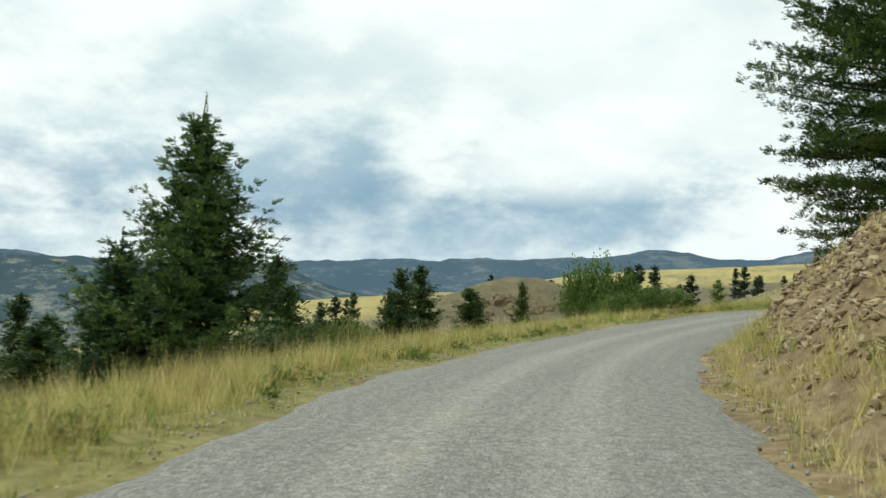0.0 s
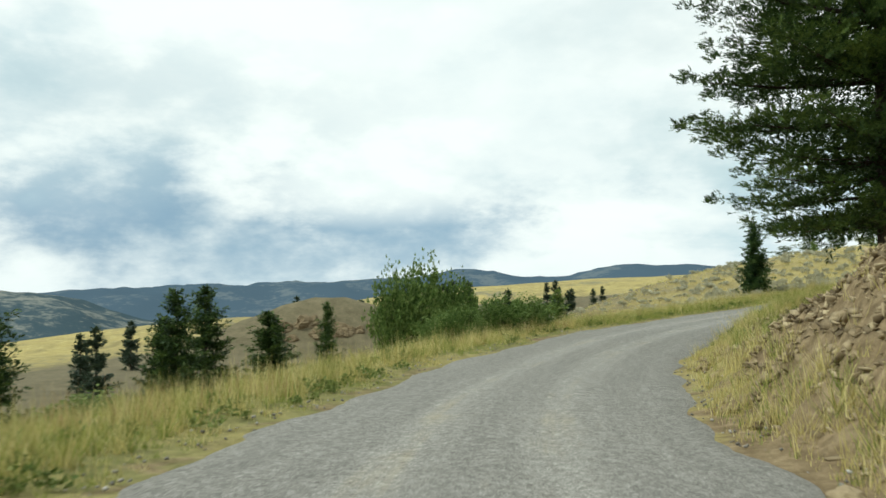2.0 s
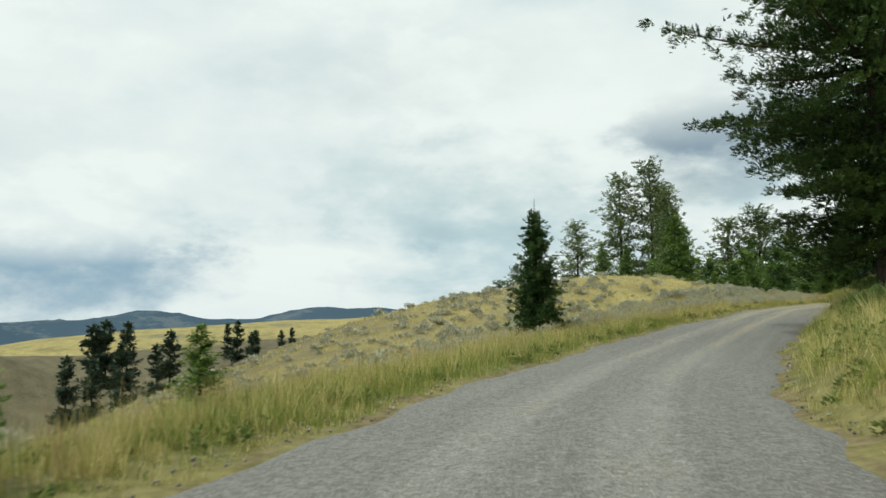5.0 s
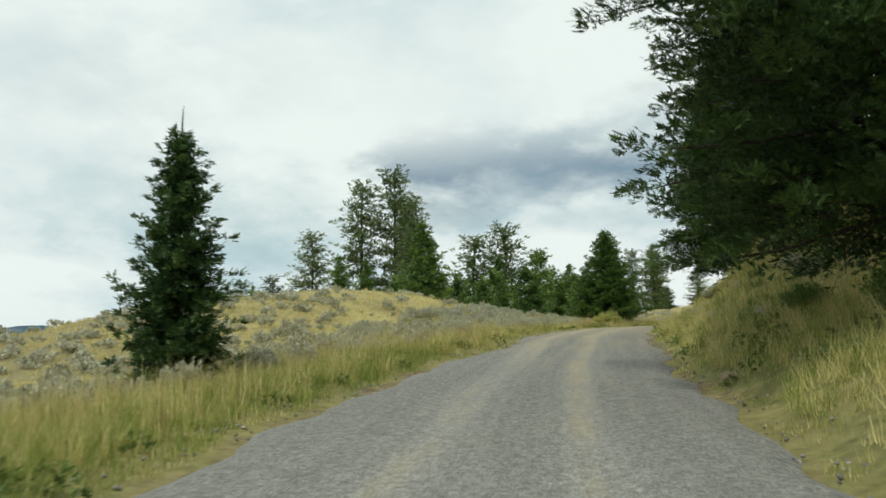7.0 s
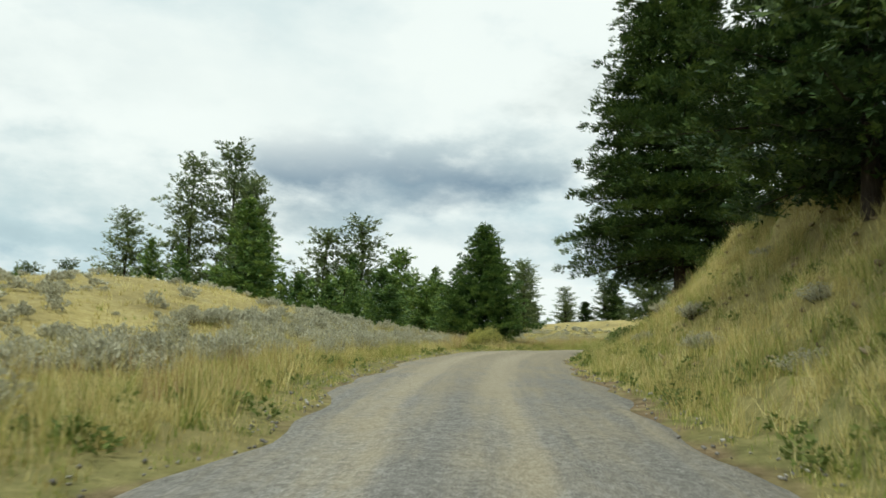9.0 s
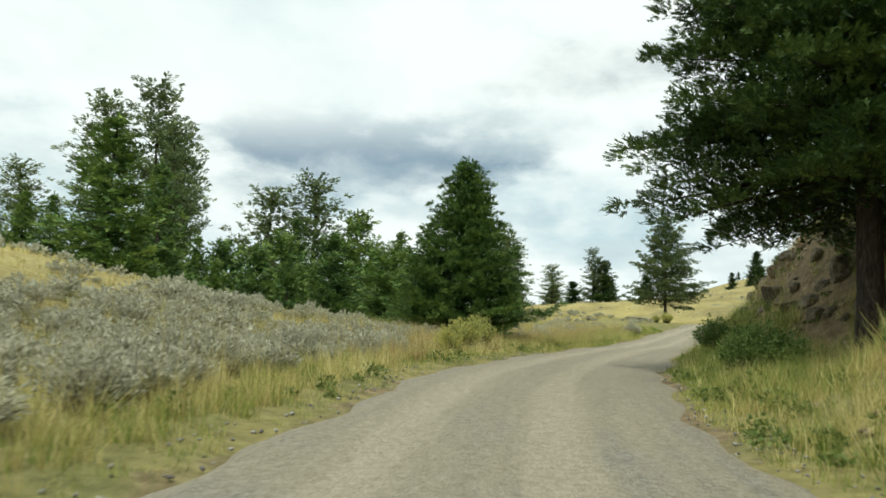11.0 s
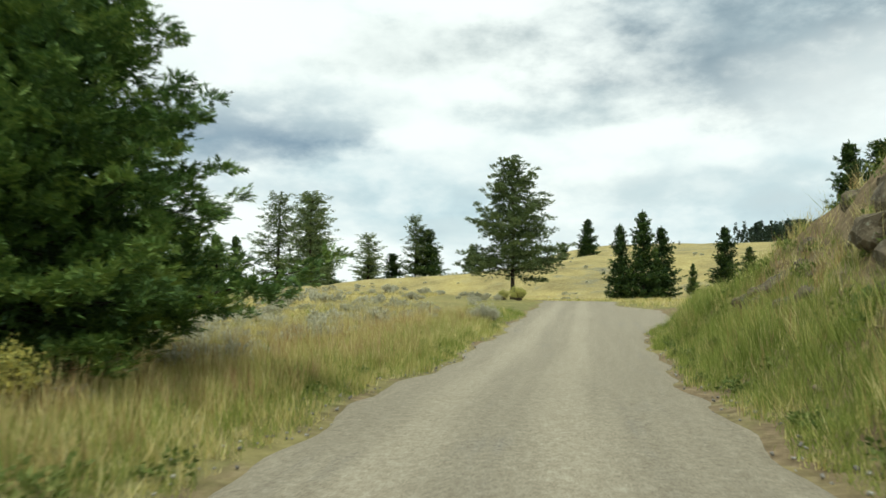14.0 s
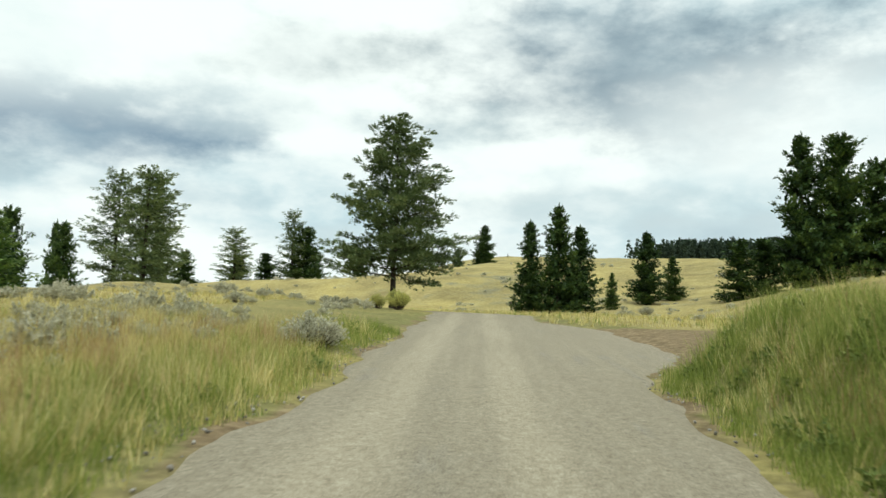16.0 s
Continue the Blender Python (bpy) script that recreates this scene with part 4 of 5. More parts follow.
def grass_object(name, label, V, F, mat):
    quads = F[F[:, 2] != F[:, 3]]
    tris = F[F[:, 2] == F[:, 3]][:, :3]
    me = bpy.data.meshes.new(name)
    V = np.asarray(V, np.float32)
    me.vertices.add(len(V))
    me.vertices.foreach_set("co", V.ravel())
    loops = np.concatenate([quads.ravel(), tris.ravel()]).astype(np.int32)
    me.loops.add(len(loops))
    me.loops.foreach_set("vertex_index", loops)
    total = np.concatenate([np.full(len(quads), 4), np.full(len(tris), 3)]).astype(np.int32)
    me.polygons.add(len(total))
    me.polygons.foreach_set("loop_start", np.concatenate([[0], np.cumsum(total)[:-1]]).astype(np.int32))
    me.polygons.foreach_set("loop_total", total)
    me.update(calc_edges=True)
    me.materials.append(MAT[mat])
    return tagged(new(name, me), label, "grass", kind="stuff")


def patchy(x, y, size, seed, lo=-0.25, hi=0.35):
    return step(waves(x, y, size, seed), lo, hi)


def band(rng, count, s0, s1, d0, d1, side, bias=1.6):
    """Random places beside the road between two distances from its edge, thicker near the edge."""
    s = rng.uniform(s0, s1, count)
    d = d0 + (d1 - d0) * rng.uniform(0, 1, count) ** bias
    l = -(edge_left(s) + d) if side < 0 else edge_right(s) + d
    x, y = on_road_line(s, l)
    # drop places that a bend brings back onto the road
    ss, ll, _ = road_coords(x, y)
    dd = np.maximum(-ll - edge_left(ss), ll - edge_right(ss))
    keep = (dd > d0 * 0.7 - 0.02) & ~((ss > 161) & (ss < 178) & (ll > 2) & (ll < 30))
    return x[keep], y[keep], s[keep], dd[keep]


def build_grass():
    rng = np.random.RandomState(5)
    green, dry = [], []

    def sow(x, y, tall, share_green, each, width, splay=0.35, plain=False):
        if not plain:
            each, width, splay = int(each * 1.9), width * 0.55, splay * 1.15
        # little grows on the rock face past the bend
        s, l, _ = road_coords(x, y)
        r = l - edge_right(s) - bank_foot(s)
        bare = step(s, 120, 125) * (1 - step(s, 147, 152)) * step(r, 1.2, 2.0) * (1 - step(r, 3.6, 4.4))
        keep = rng.uniform(0, 1, len(x)) > 0.78 * bare
        x, y, tall, share_green = x[keep], y[keep], tall[keep], share_green[keep]
        z = height(x, y)
        g = rng.uniform(0, 1, len(x)) < share_green
        for pick, store in ((g, green), (~g, dry)):
            if pick.any():
                store.append(blades(x[pick], y[pick], z[pick], tall[pick], each, width, rng, splay, True))

    # low fringe along both edges
    for side in (-1, 1):
        x, y, s, d = band(rng, 15000, -12, 172, 0.25, 3.2, side, 1.3)
        keep = patchy(x, y, 2.5, 40 + side, -0.6, 0.1) > rng.uniform(0, 1, len(x)) * 0.9
        if side > 0:
            keep &= ~((s < 38) & ((d > 1.3) | (rng.uniform(0, 1, len(x)) < 0.5)))
        x, y, s, d = x[keep], y[keep], s[keep], d[keep]
        tall = (0.10 + 0.22 * step(d, 0.2, 1.6) + 0.14 * step(s, 130, 150)) * rng.uniform(0.6, 1.4, len(x))
        sow(x, y, tall, 0.35 + 0.35 * patchy(x, y, 6, 44) + 0.25 * step(s, 120, 150), 5, 0.012)
    # tall roadside grass on the left
    x, y, s, d = band(rng, 14000, -12, 168, 1.0, 9.5, -1, 1.2)
    keep = (patchy(x, y, 4, 51, -0.7, 0.2) > rng.uniform(0, 1, len(x)) * 0.85) & ~((s > 122) & (d > 4.2) & (rng.uniform(0, 1, len(x)) < 0.65))
    x, y, s, d = x[keep], y[keep], s[keep], d[keep]
    tall = (0.20 + 0.32 * patchy(x, y, 3, 52)) * (1 - 0.35 * step(s, 60, 85)) * rng.uniform(0.6, 1.3, len(x))
    gr = np.clip(0.45 * patchy(x, y, 5, 53) * (1 - step(d, 2, 7)) + 0.08 + 0.35 * step(s, 130, 150) * (1 - step(d, 3, 8)), 0, 1) * (1 - 0.6 * step(s, 92, 112) * (1 - step(s, 128, 140)))
    sow(x, y, tall, gr, 6, 0.011, 0.55)
    # right bank
    x, y, s, d = band(rng, 13500, 44, 172, 0.6, 8.5, 1, 1.1)
    keep = (patchy(x, y, 3, 55, -0.6, 0.2) > rng.uniform(0, 1, len(x)) * 0.8) & ~((s > 120) & (s < 156) & (d > 2.5) & (rng.uniform(0, 1, len(x)) < np.where(d < 4.8, 0.93, 0.5)))
    x, y, s, d = x[keep], y[keep], s[keep], d[keep]
    tall = (0.20 + 0.20 * patchy(x, y, 3, 56) + 0.16 * step(s, 140, 155)) * rng.uniform(0.5, 1.3, len(x))
    # extra green before s 84 darkens the bank, in place of tree shade
    gr = np.clip(0.06 + 0.4 * (1 - step(s, 66, 84)) + 0.15 * (1 - step(d, 1, 3)) + 0.3 * patchy(x, y, 4, 57) * (1 - step(d, 1.5, 5)) + 0.35 * step(s, 140, 152) * (1 - step(d, 3, 6)), 0, 1)
    sow(x, y, tall, gr, 6, 0.012, 0.6)
    # lush growth at the foot of the right bank farther on, dry tangle above it
    x, y, s, d = band(rng, 9000, 112, 170, 0.3, 3.6, 1, 1.0)
    tall = (0.32 + 0.30 * patchy(x, y, 2.5, 58)) * rng.uniform(0.5, 1.3, len(x)) * (0.35 + 0.65 * step(d, 0.3, 1.2))
    sow(x, y, tall, 0.95 - 0.5 * step(d, 1.8, 3.6), 6, 0.012, 0.7)
    x, y, s, d = band(rng, 4800, 104, 158, 2.6, 8.0, 1, 1.0)
    keep = ~((s > 121) & (s < 149) & (d < 4.6) & (patchy(x, y, 1.4, 59, -0.2, 0.5) < rng.uniform(0.15, 1, len(x))))
    x, y, s, d = x[keep], y[keep], s[keep], d[keep]
    sow(x, y, 0.34 * rng.uniform(0.4, 1.4, len(x)), 0.12 + 0 * x, 8, 0.010, 1.1)
    # rank green grass at the left edge near the small fir and past the bend
    for s0, s1 in ((52, 84), (132, 160)):
        x, y, s, d = band(rng, 2600, s0, s1, 0.3, 3.4, -1, 1.1)
        sow(x, y, 0.42 * rng.uniform(0.5, 1.3, len(x)) * (0.4 + 0.6 * step(d, 0.2, 1.0)), np.where(s > 120, 0.6, 0.85) - 0.45 * step(d, 1.0, 3.0), 7, 0.011, 0.6)
    # golden cover of the high bank
    x, y, s, d = band(rng, 4500, 70, 112, 1.2, 9.0, 1, 0.9)
    sow(x, y, 0.36 * rng.uniform(0.5, 1.4, len(x)), 0.10 + 0.3 * (1 - step(d, 1, 2.6)), 6, 0.011, 0.8)
    # bunch grass standing apart on both sides
    for side, s0, s1, count, d1, green_share in ((-1, -10, 60, 1500, 6.0, 0.25), (-1, 60, 168, 2600, 9.0, 0.12), (1, 44, 118, 2600, 8.0, 0.3), (1, 118, 176, 2000, 6.0, 0.75), (1, -8, 44, 260, 1.6, 0.15)):
        x, y, s, d = band(rng, count, s0, s1, 0.7, d1, side, 1.0)
        sow(x, y, rng.uniform(0.35, 0.75, len(x)), green_share + 0 * x, 13, 0.011, 0.75)
    # meadow farther from the road
    x, y, s, d = band(rng, 20000, 30, 200, 8, 60, -1, 1.2)
    sow(x, y, 0.26 * rng.uniform(0.5, 1.4, len(x)), 0.06 + 0 * x, 6, 0.022, 0.5, True)
    x, y, s, d = band(rng, 6000, 85, 200, 8, 40, 1, 1.2)
    sow(x, y, 0.26 * rng.uniform(0.5, 1.4, len(x)), 0.1 + 0 * x, 6, 0.022, 0.5, True)
    x, y, s, d = band(rng, 3500, 172, 245, 0.4, 14, 1, 1.2)
    sow(x, y, 0.3 * rng.uniform(0.5, 1.4, len(x)), 0.15 + 0 * x, 7, 0.016, 0.5, True)
    x, y, s, d = band(rng, 2600, -8, 45, 5.0, 13, 1, 1.0)
    sow(x, y, 0.3 * rng.uniform(0.5, 1.4, len(x)), 0.15 + 0 * x, 7, 0.016, 0.5, True)
    # thin golden grass over the shale bank
    x, y, s, d = band(rng, 1000, -9, 46, 0.4, 6.5, 1, 2.0)
    keep = patchy(x, y, 2.5, 66, -0.5, 0.3) > rng.uniform(0, 1, len(x)) * 0.9
    x, y = x[keep], y[keep]
    sow(x, y, 0.38 * rng.uniform(0.4, 1.4, len(x)), 0.06 + 0 * x, 8, 0.009, 0.6)
    # pale seed stalks on the left verge
    x, y, s, d = band(rng, 5200, -10, 165, 1.0, 6.0, -1, 1.0)
    keep = patchy(x, y, 3.5, 60, 0.0, 0.4) > rng.uniform(0, 1, len(x))
    x, y = x[keep], y[keep]
    dry.append(blades(x, y, height(x, y), rng.uniform(0.6, 1.0, len(x)), 6, 0.006, rng, 0.22, True))
    # rusty seed stalks past the bend and on the near verges
    rust = []
    for s0, s1, side, count in ((118, 166, -1, 2000), (130, 178, 1, 1300), (40, 100, -1, 700), (-8, 30, -1, 900)):
        x, y, s, d = band(rng, count, s0, s1, 1.0, 5.5, side, 1.0)
        keep = patchy(x, y, 3.0, 68, -0.3, 0.3) > rng.uniform(0, 1, len(x)) * 0.9
        x, y = x[keep], y[keep]
        rust.append(blades(x, y, height(x, y), rng.uniform(0.45, 0.85, len(x)), 9, 0.007, rng, 0.35, True))
    V, F = joined(rust)
    grass_object("rusty_grass", "rust-coloured seed stalks in the roadside grass", V, F, "rust_grass")
    V, F = joined(green)
    grass_object("green_grass", "green roadside grass along the gravel road", V, F, "green_grass")
    V, F = joined(dry)
    grass_object("dry_grass", "tall golden dry grass on verges and meadow", V, F, "dry_grass")


build_grass()


def build_weeds():
    """Low broad-leaved weeds in the verges."""
    rng = np.random.RandomState(23)
    parts = [band(rng, 900, -12, 60, 0.5, 5.0, -1, 1.2), band(rng, 350, 60, 170, 0.4, 2.5, -1, 1.2), band(rng, 900, 40, 170, 0.4, 4.5, 1, 1.2)]
    parts.append(band(rng, 900, 114, 168, 0.5, 3.2, 1, 1.0))
    parts.append(band(rng, 260, 56, 86, 1.0, 4.5, 1, 1.0))
    x, y = np.concatenate([p[0] for p in parts]), np.concatenate([p[1] for p in parts])
    keep = patchy(x, y, 4, 88, -0.3, 0.2) > rng.uniform(0, 1, len(x)) * 0.8
    x, y = x[keep], y[keep]
    z = height(x, y)
    n, per = len(x), 26
    size = rng.uniform(0.10, 0.32, n)
    rep = np.repeat(np.arange(n), per)
    a, r, f = rng.uniform(0, 6.28, n * per), np.sqrt(rng.uniform(0, 1, n * per)), rng.uniform(0.15, 1.0, n * per)
    B = np.stack([x[rep] + np.cos(a) * r * size[rep] * 0.7, y[rep] + np.sin(a) * r * size[rep] * 0.7, z[rep] + f * size[rep] * (1.1 - 0.5 * r)], 1)
    D = np.stack([np.cos(a) * r, np.sin(a) * r, 0.5 + 0 * a], 1)
    L = 0.05 + 0.10 * size[rep]
    V, F = sprays(B, D, L, L * 0.35, rng, 2)
    tagged(new("weeds", raw_mesh("weeds", V, F, MAT["weed"])), "low green weeds along the road shoulders", "weeds", kind="stuff")


build_weeds()


# ---- shrubs ----
def shrub_points(rng, wide, tall, stems, per):
    """Twig ends of a rounded, open shrub."""
    a = rng.uniform(0, 6.283, stems)
    r = np.sqrt(rng.uniform(0, 1, stems)) * wide
    tips = np.stack([np.cos(a) * r, np.sin(a) * r, tall * (1 - 0.4 * (r / wide) ** 2) * rng.uniform(0.7, 1.1, stems)], 1)
    f = rng.uniform(0.35, 1.0, (stems, per)) ** 0.8
    pts = tips[:, None] * f[..., None] + rng.normal(0, wide * 0.075, (stems, per, 3))
    dirs = np.repeat((tips / np.linalg.norm(tips, axis=1)[:, None])[:, None], per, 1) + np.array([0, 0, 0.3])
    return tips, pts.reshape(-1, 3), dirs.reshape(-1, 3)


def shrub(name, label, category, wide, tall, stems, per, leaf, mat, seed, tufts=3, fat=0.2):
    rng = np.random.RandomState(seed)
    root = tagged(new(name), label, category)
    tips, pts, dirs = shrub_points(rng, wide, tall, stems, per)
    pts[:, 2] = np.maximum(pts[:, 2], 0.02)
    V, F = joined([rod((t[0] * 0.08, t[1] * 0.08, -0.1), t * 0.9, 0.006 + 0.008 * wide, 0.003, 4) for t in tips[:60]])
    tagged(part("stem", raw_mesh("stem", V, F, MAT["bark"]), root, "thin woody stems"), kind="stuff")
    V, F = sprays(pts, dirs, np.full(len(pts), leaf), np.full(len(pts), leaf * fat), rng, tufts)
    part("foliage", raw_mesh("foliage", V, F, MAT[mat]), root)
    root["tall"] = tall
    return root


def build_sage_stuff():
    """The hundreds of sagebrush clumps on the meadow, as one mesh."""
    rng = np.random.RandomState(77)
    close, far = [], []
    for k in range(4):
        _, pts, dirs = shrub_points(rng, 0.42, 0.50, 34, 5)
        close.append(sprays(pts, dirs, np.full(len(pts), 0.085), np.full(len(pts), 0.022), rng, 4, 1.3)[0])
        _, pts, dirs = shrub_points(rng, 0.42, 0.46, 18, 2)
        far.append(sprays(pts, dirs, np.full(len(pts), 0.14), np.full(len(pts), 0.05), rng, 4, 1.3)[0])
    xs, ys, ss, dd = np.concatenate([band(rng, 2400, 78, 215, 3.0, 48, -1, 1.15), band(rng, 900, 78, 112, 3.0, 26, -1, 1.0)], 1)
    thin = np.where(ss < 110, 0.75, np.where(ss < 124, 0.8, 0.6))
    keep = patchy(xs, ys, 3.2, 71, -0.35, 0.45) * thin > rng.uniform(0.05, 1, len(xs))
    xs, ys, ss, dd = xs[keep], ys[keep], ss[keep], dd[keep]
    near = (dd < 14) & (ss > 84)
    x2, y2, s2, d2 = band(rng, 700, 96, 250, 5.0, 60, 1, 1.1)
    x3, y3, s3, d3 = band(rng, 330, 109, 124, 2.2, 10, -1, 1.0)
    x4, y4, s4, d4 = band(rng, 330, 72, 99, 3.2, 13, -1, 1.0)
    lumps = patchy(x4, y4, 3.5, 72, -0.1, 0.3) > rng.uniform(0, 1, len(x4))
    x4, y4 = x4[lumps], y4[lumps]
    x5, y5, s5, d5 = band(rng, 900, 38, 78, 4.5, 22, -1, 1.0)
    lumps = patchy(x5, y5, 4, 73, -0.3, 0.3) > rng.uniform(0, 1, len(x5))
    x5, y5 = x5[lumps], y5[lumps]
    # pale low sage over the knoll past the bend
    x6, y6, s6, d6 = band(rng, 1700, 122, 172, 4.2, 34, -1, 1.1)
    lumps = patchy(x6, y6, 4.5, 74, -0.35, 0.25) > rng.uniform(0, 1, len(x6))
    x6, y6, d6 = x6[lumps], y6[lumps], d6[lumps]
    sets = ((x6[d6 < 12], y6[d6 < 12], close), (x6[d6 >= 12], y6[d6 >= 12], far), (xs[~near], ys[~near], far), (xs[near], ys[near], close), (x2, y2, far), (x3, y3, close), (x4, y4, close), (x5, y5, far))
    V = []
    for px, py, kinds in sets:
        pz = height(px, py)
        for i, (x, y, z) in enumerate(zip(px, py, pz)):
            a, k = rng.uniform(0, 6.283), rng.uniform(0.62, 1.12) ** 2 * 1.15
            k *= 0.8 if y > 84 else 1.0
            p = kinds[i % 4] * (k, k, k * rng.uniform(0.75, 1.15))
            c, s = math.cos(a), math.sin(a)
            V.append(np.stack([p[:, 0] * c - p[:, 1] * s + x, p[:, 0] * s + p[:, 1] * c + y, p[:, 2] + z - 0.03], 1))
    V = np.concatenate(V)
    me = raw_mesh("sagebrush_cover", V, np.arange(len(V)).reshape(-1, 3), MAT["sage"])
    tagged(new("sagebrush_cover", me), "grey-green sagebrush clumps over the meadow", "sagebrush", kind="stuff")


build_sage_stuff()

# leafy bushes at the left edge in the first bend
willow = put(shrub("willow_bush", "broad green willow bush beside the road", "bush", 1.35, 3.2, 130, 34, 0.10, "willow", 61, 3, 0.36), -5.2, 0.9, -0.2, 0, 0.56, 0.85)
reach(willow, -10.9, 8.3, 3.0, 1.35, 35, label="tall bright green willow bush behind a lower one")
reach(willow, -11.9, 7.4, 2.6, 1.15, 160, label="tall bright green willow bush behind a lower one")
reach(willow, -9.4, 9.1, 2.2, 1.0, 250, label="tall bright green willow bush behind a lower one")
again(willow, -4.3, 2.9, -0.2, 110, 0.6, 0.95)
again(willow, -3.9, 4.9, -0.2, 200, 0.55, 0.9)
again(willow, -6.8, 2.4, -0.2, 290, 0.66, 0.85)
again(willow, -5.6, -15.6, -0.3, 40, 0.42, 0.9, "low green weedy bush on the road shoulder")
again(willow, 37.0, 74.2, -0.1, 160, 0.42, 0.55, "dark green bush at the foot of the bank")
again(willow, 31.2, 66.0, -0.1, 20, 0.45, 0.8, "leafy bush under a tall fir")

big_sage = shrub("sagebrush", "grey-green sagebrush in the dry grass", "shrub", 0.6, 0.7, 70, 16, 0.05, "sage", 62, 4, 0.3)
SAGES = [(15.3, 58.2), (16.2, 60.5), (17.4, 62.0), (18.6, 64.4), (19.6, 66.6), (14.0, 60.0), (12.5, 56.5), (10.2, 53.0), (8.8, 50.2), (11.0, 58.5), (13.2, 63.0), (16.0, 65.5), (21.5, 70.2), (9.5, 56.0),
         (7.0, 50.5), (5.5, 47.0), (22.4, 72.0), (54.2, 103.0), (54.8, 103.6), (68.5, 134.7), (62.5, 121.6), (96.0, 124.0), (100.0, 124.8), (8.0, 58.0), (11.8, 66.0)]
for k, (x, y) in enumerate(SAGES):
    c = (put if k == 0 else again)(big_sage, x, y, -0.05, 77.0 * k, 0.8 + 0.5 * ((k * 7) % 5) / 5, 0.9 + 0.5 * ((k * 3) % 4) / 4)
    tagged(c, group="roadside sagebrush")

rabbit = shrub("rabbitbrush", "yellow-flowering rabbitbrush in the roadside grass", "shrub", 0.6, 0.95, 80, 18, 0.05, "rabbit", 63, 4, 0.32)
for k, (x, y, w) in enumerate([(29.6, 78.6, 1.35), (30.6, 80.0, 1.45), (28.6, 77.0, 1.2), (31.4, 81.3, 1.1), (27.6, 75.4, 0.9), (32.4, 83.4, 1.0), (33.3, 85.1, 0.9), (-3.2, -33.2, 0.8), (72.0, 121.6, 1.1), (73.0, 123.0, 1.2), (71.2, 122.4, 0.9)]):
    tagged((put if k == 0 else again)(rabbit, x, y, -0.05, 61.0 * k, w), group="flowering rabbitbrush")


weed_clump = shrub("weed_clump", "tall yellow-green weeds on the roadside slope", "weeds", 0.9, 1.3, 80, 18, 0.075, "weed", 64, 3, 0.3)
for k, (x, y, w) in enumerate([(-1.3, -23.5, 1.0), (-0.4, -25.0, 0.9), (-2.4, -22.2, 1.0), (-2.6, -24.6, 1.1), (0.6, -26.4, 0.8), (-3.3, -20.6, 0.9)]):
    tagged((put if k == 0 else again)(weed_clump, x, y, -0.05, 83.0 * k, w), group="roadside weeds")


# ---- stones ----
def stone_shape(rng, flat):
    p = np.array([(sx, sy, sz) for sx in (-1, 1) for sy in (-1, 1) for sz in (-1, 1)], float) * (1.0, 0.75, flat)
    p *= rng.uniform(0.6, 1.1, p.shape)
    F = np.array([(0, 1, 3, 2), (4, 6, 7, 5), (0, 4, 5, 1), (2, 3, 7, 6), (0, 2, 6, 4), (1, 5, 7, 3)])
    return p, F


def stones(name, label, x, y, size, flat, mat, seed, sink=0.3, tilt=0.4):
    rng = np.random.RandomState(seed)
    z = height(x, y)
    V, n = [], len(x)
    shapes = [stone_shape(rng, flat)[0] for _ in range(12)]
    F = stone_shape(rng, flat)[1]
    for i in range(n):
        r = Euler((rng.normal(0, tilt), rng.normal(0, tilt), rng.uniform(0, 6.28))).to_matrix()
        p = (shapes[i % 12] * size[i]) @ np.array(r).T
        V.append(p + (x[i], y[i], z[i] + size[i] * flat * (1 - sink)))
    V = np.concatenate(V)
    F = np.concatenate([F + 8 * k for k in range(n)])
    return tagged(new(name, raw_mesh(name, V, F, MAT[mat])), label, "stones", kind="stuff")


def build_stones():
    rng = np.random.RandomState(9)
    x, y, s, d = band(rng, 15000, -8, 45, 0.5, 5.5, 1, 0.9)
    stones("shale_rubble", "loose flat shale chips on the cut bank", x, y, rng.uniform(0.035, 0.10, len(x)) * rng.uniform(0.5, 1.3, len(x)), 0.13, "stone", 91, -0.6, 0.6)
    x, y, s, d = band(rng, 900, 84, 142, 1.2, 6.0, 1, 0.7)
    stones("bank_stones", "small stones in the grassy bank", x, y, rng.uniform(0.03, 0.10, len(x)), 0.4, "stone", 92, 0.5)
    # loose gravel thrown to the edges of the road
    parts = [band(rng, 2200, -8, 168, -0.55, 0.7, side, 1.0) for side in (-1, 1)]
    x, y = np.concatenate([p[0] for p in parts]), np.concatenate([p[1] for p in parts])
    stones("loose_gravel", "loose grey gravel along the road edges", x, y, rng.uniform(0.010, 0.028, len(x)), 0.6, "gravel_stone", 93, -0.6)


build_stones()


def boulder(name, label, x, y, size, mat, seed, raise_by=0.3):
    bm = bmesh.new()
    bmesh.ops.create_icosphere(bm, subdivisions=3, radius=size)
    for v in bm.verts:
        n = noise.noise(v.co / size * 1.3 + Vector((seed, 0, 0))) * 0.35 + noise.noise(v.co / size * 4 + Vector((0, seed, 0))) * 0.1
        v.co *= 1 + n
        v.co.z *= 0.7
    me = bpy.data.meshes.new(name)
    bm.to_mesh(me)
    bm.free()
    me.materials.append(MAT[mat])
    z = float(height(np.array([x]), np.array([y]))[0])
    ob = tagged(new(name, me), label, "rock")
    ob.matrix_basis = Matrix.Translation((x, y, z + size * raise_by))
    return ob


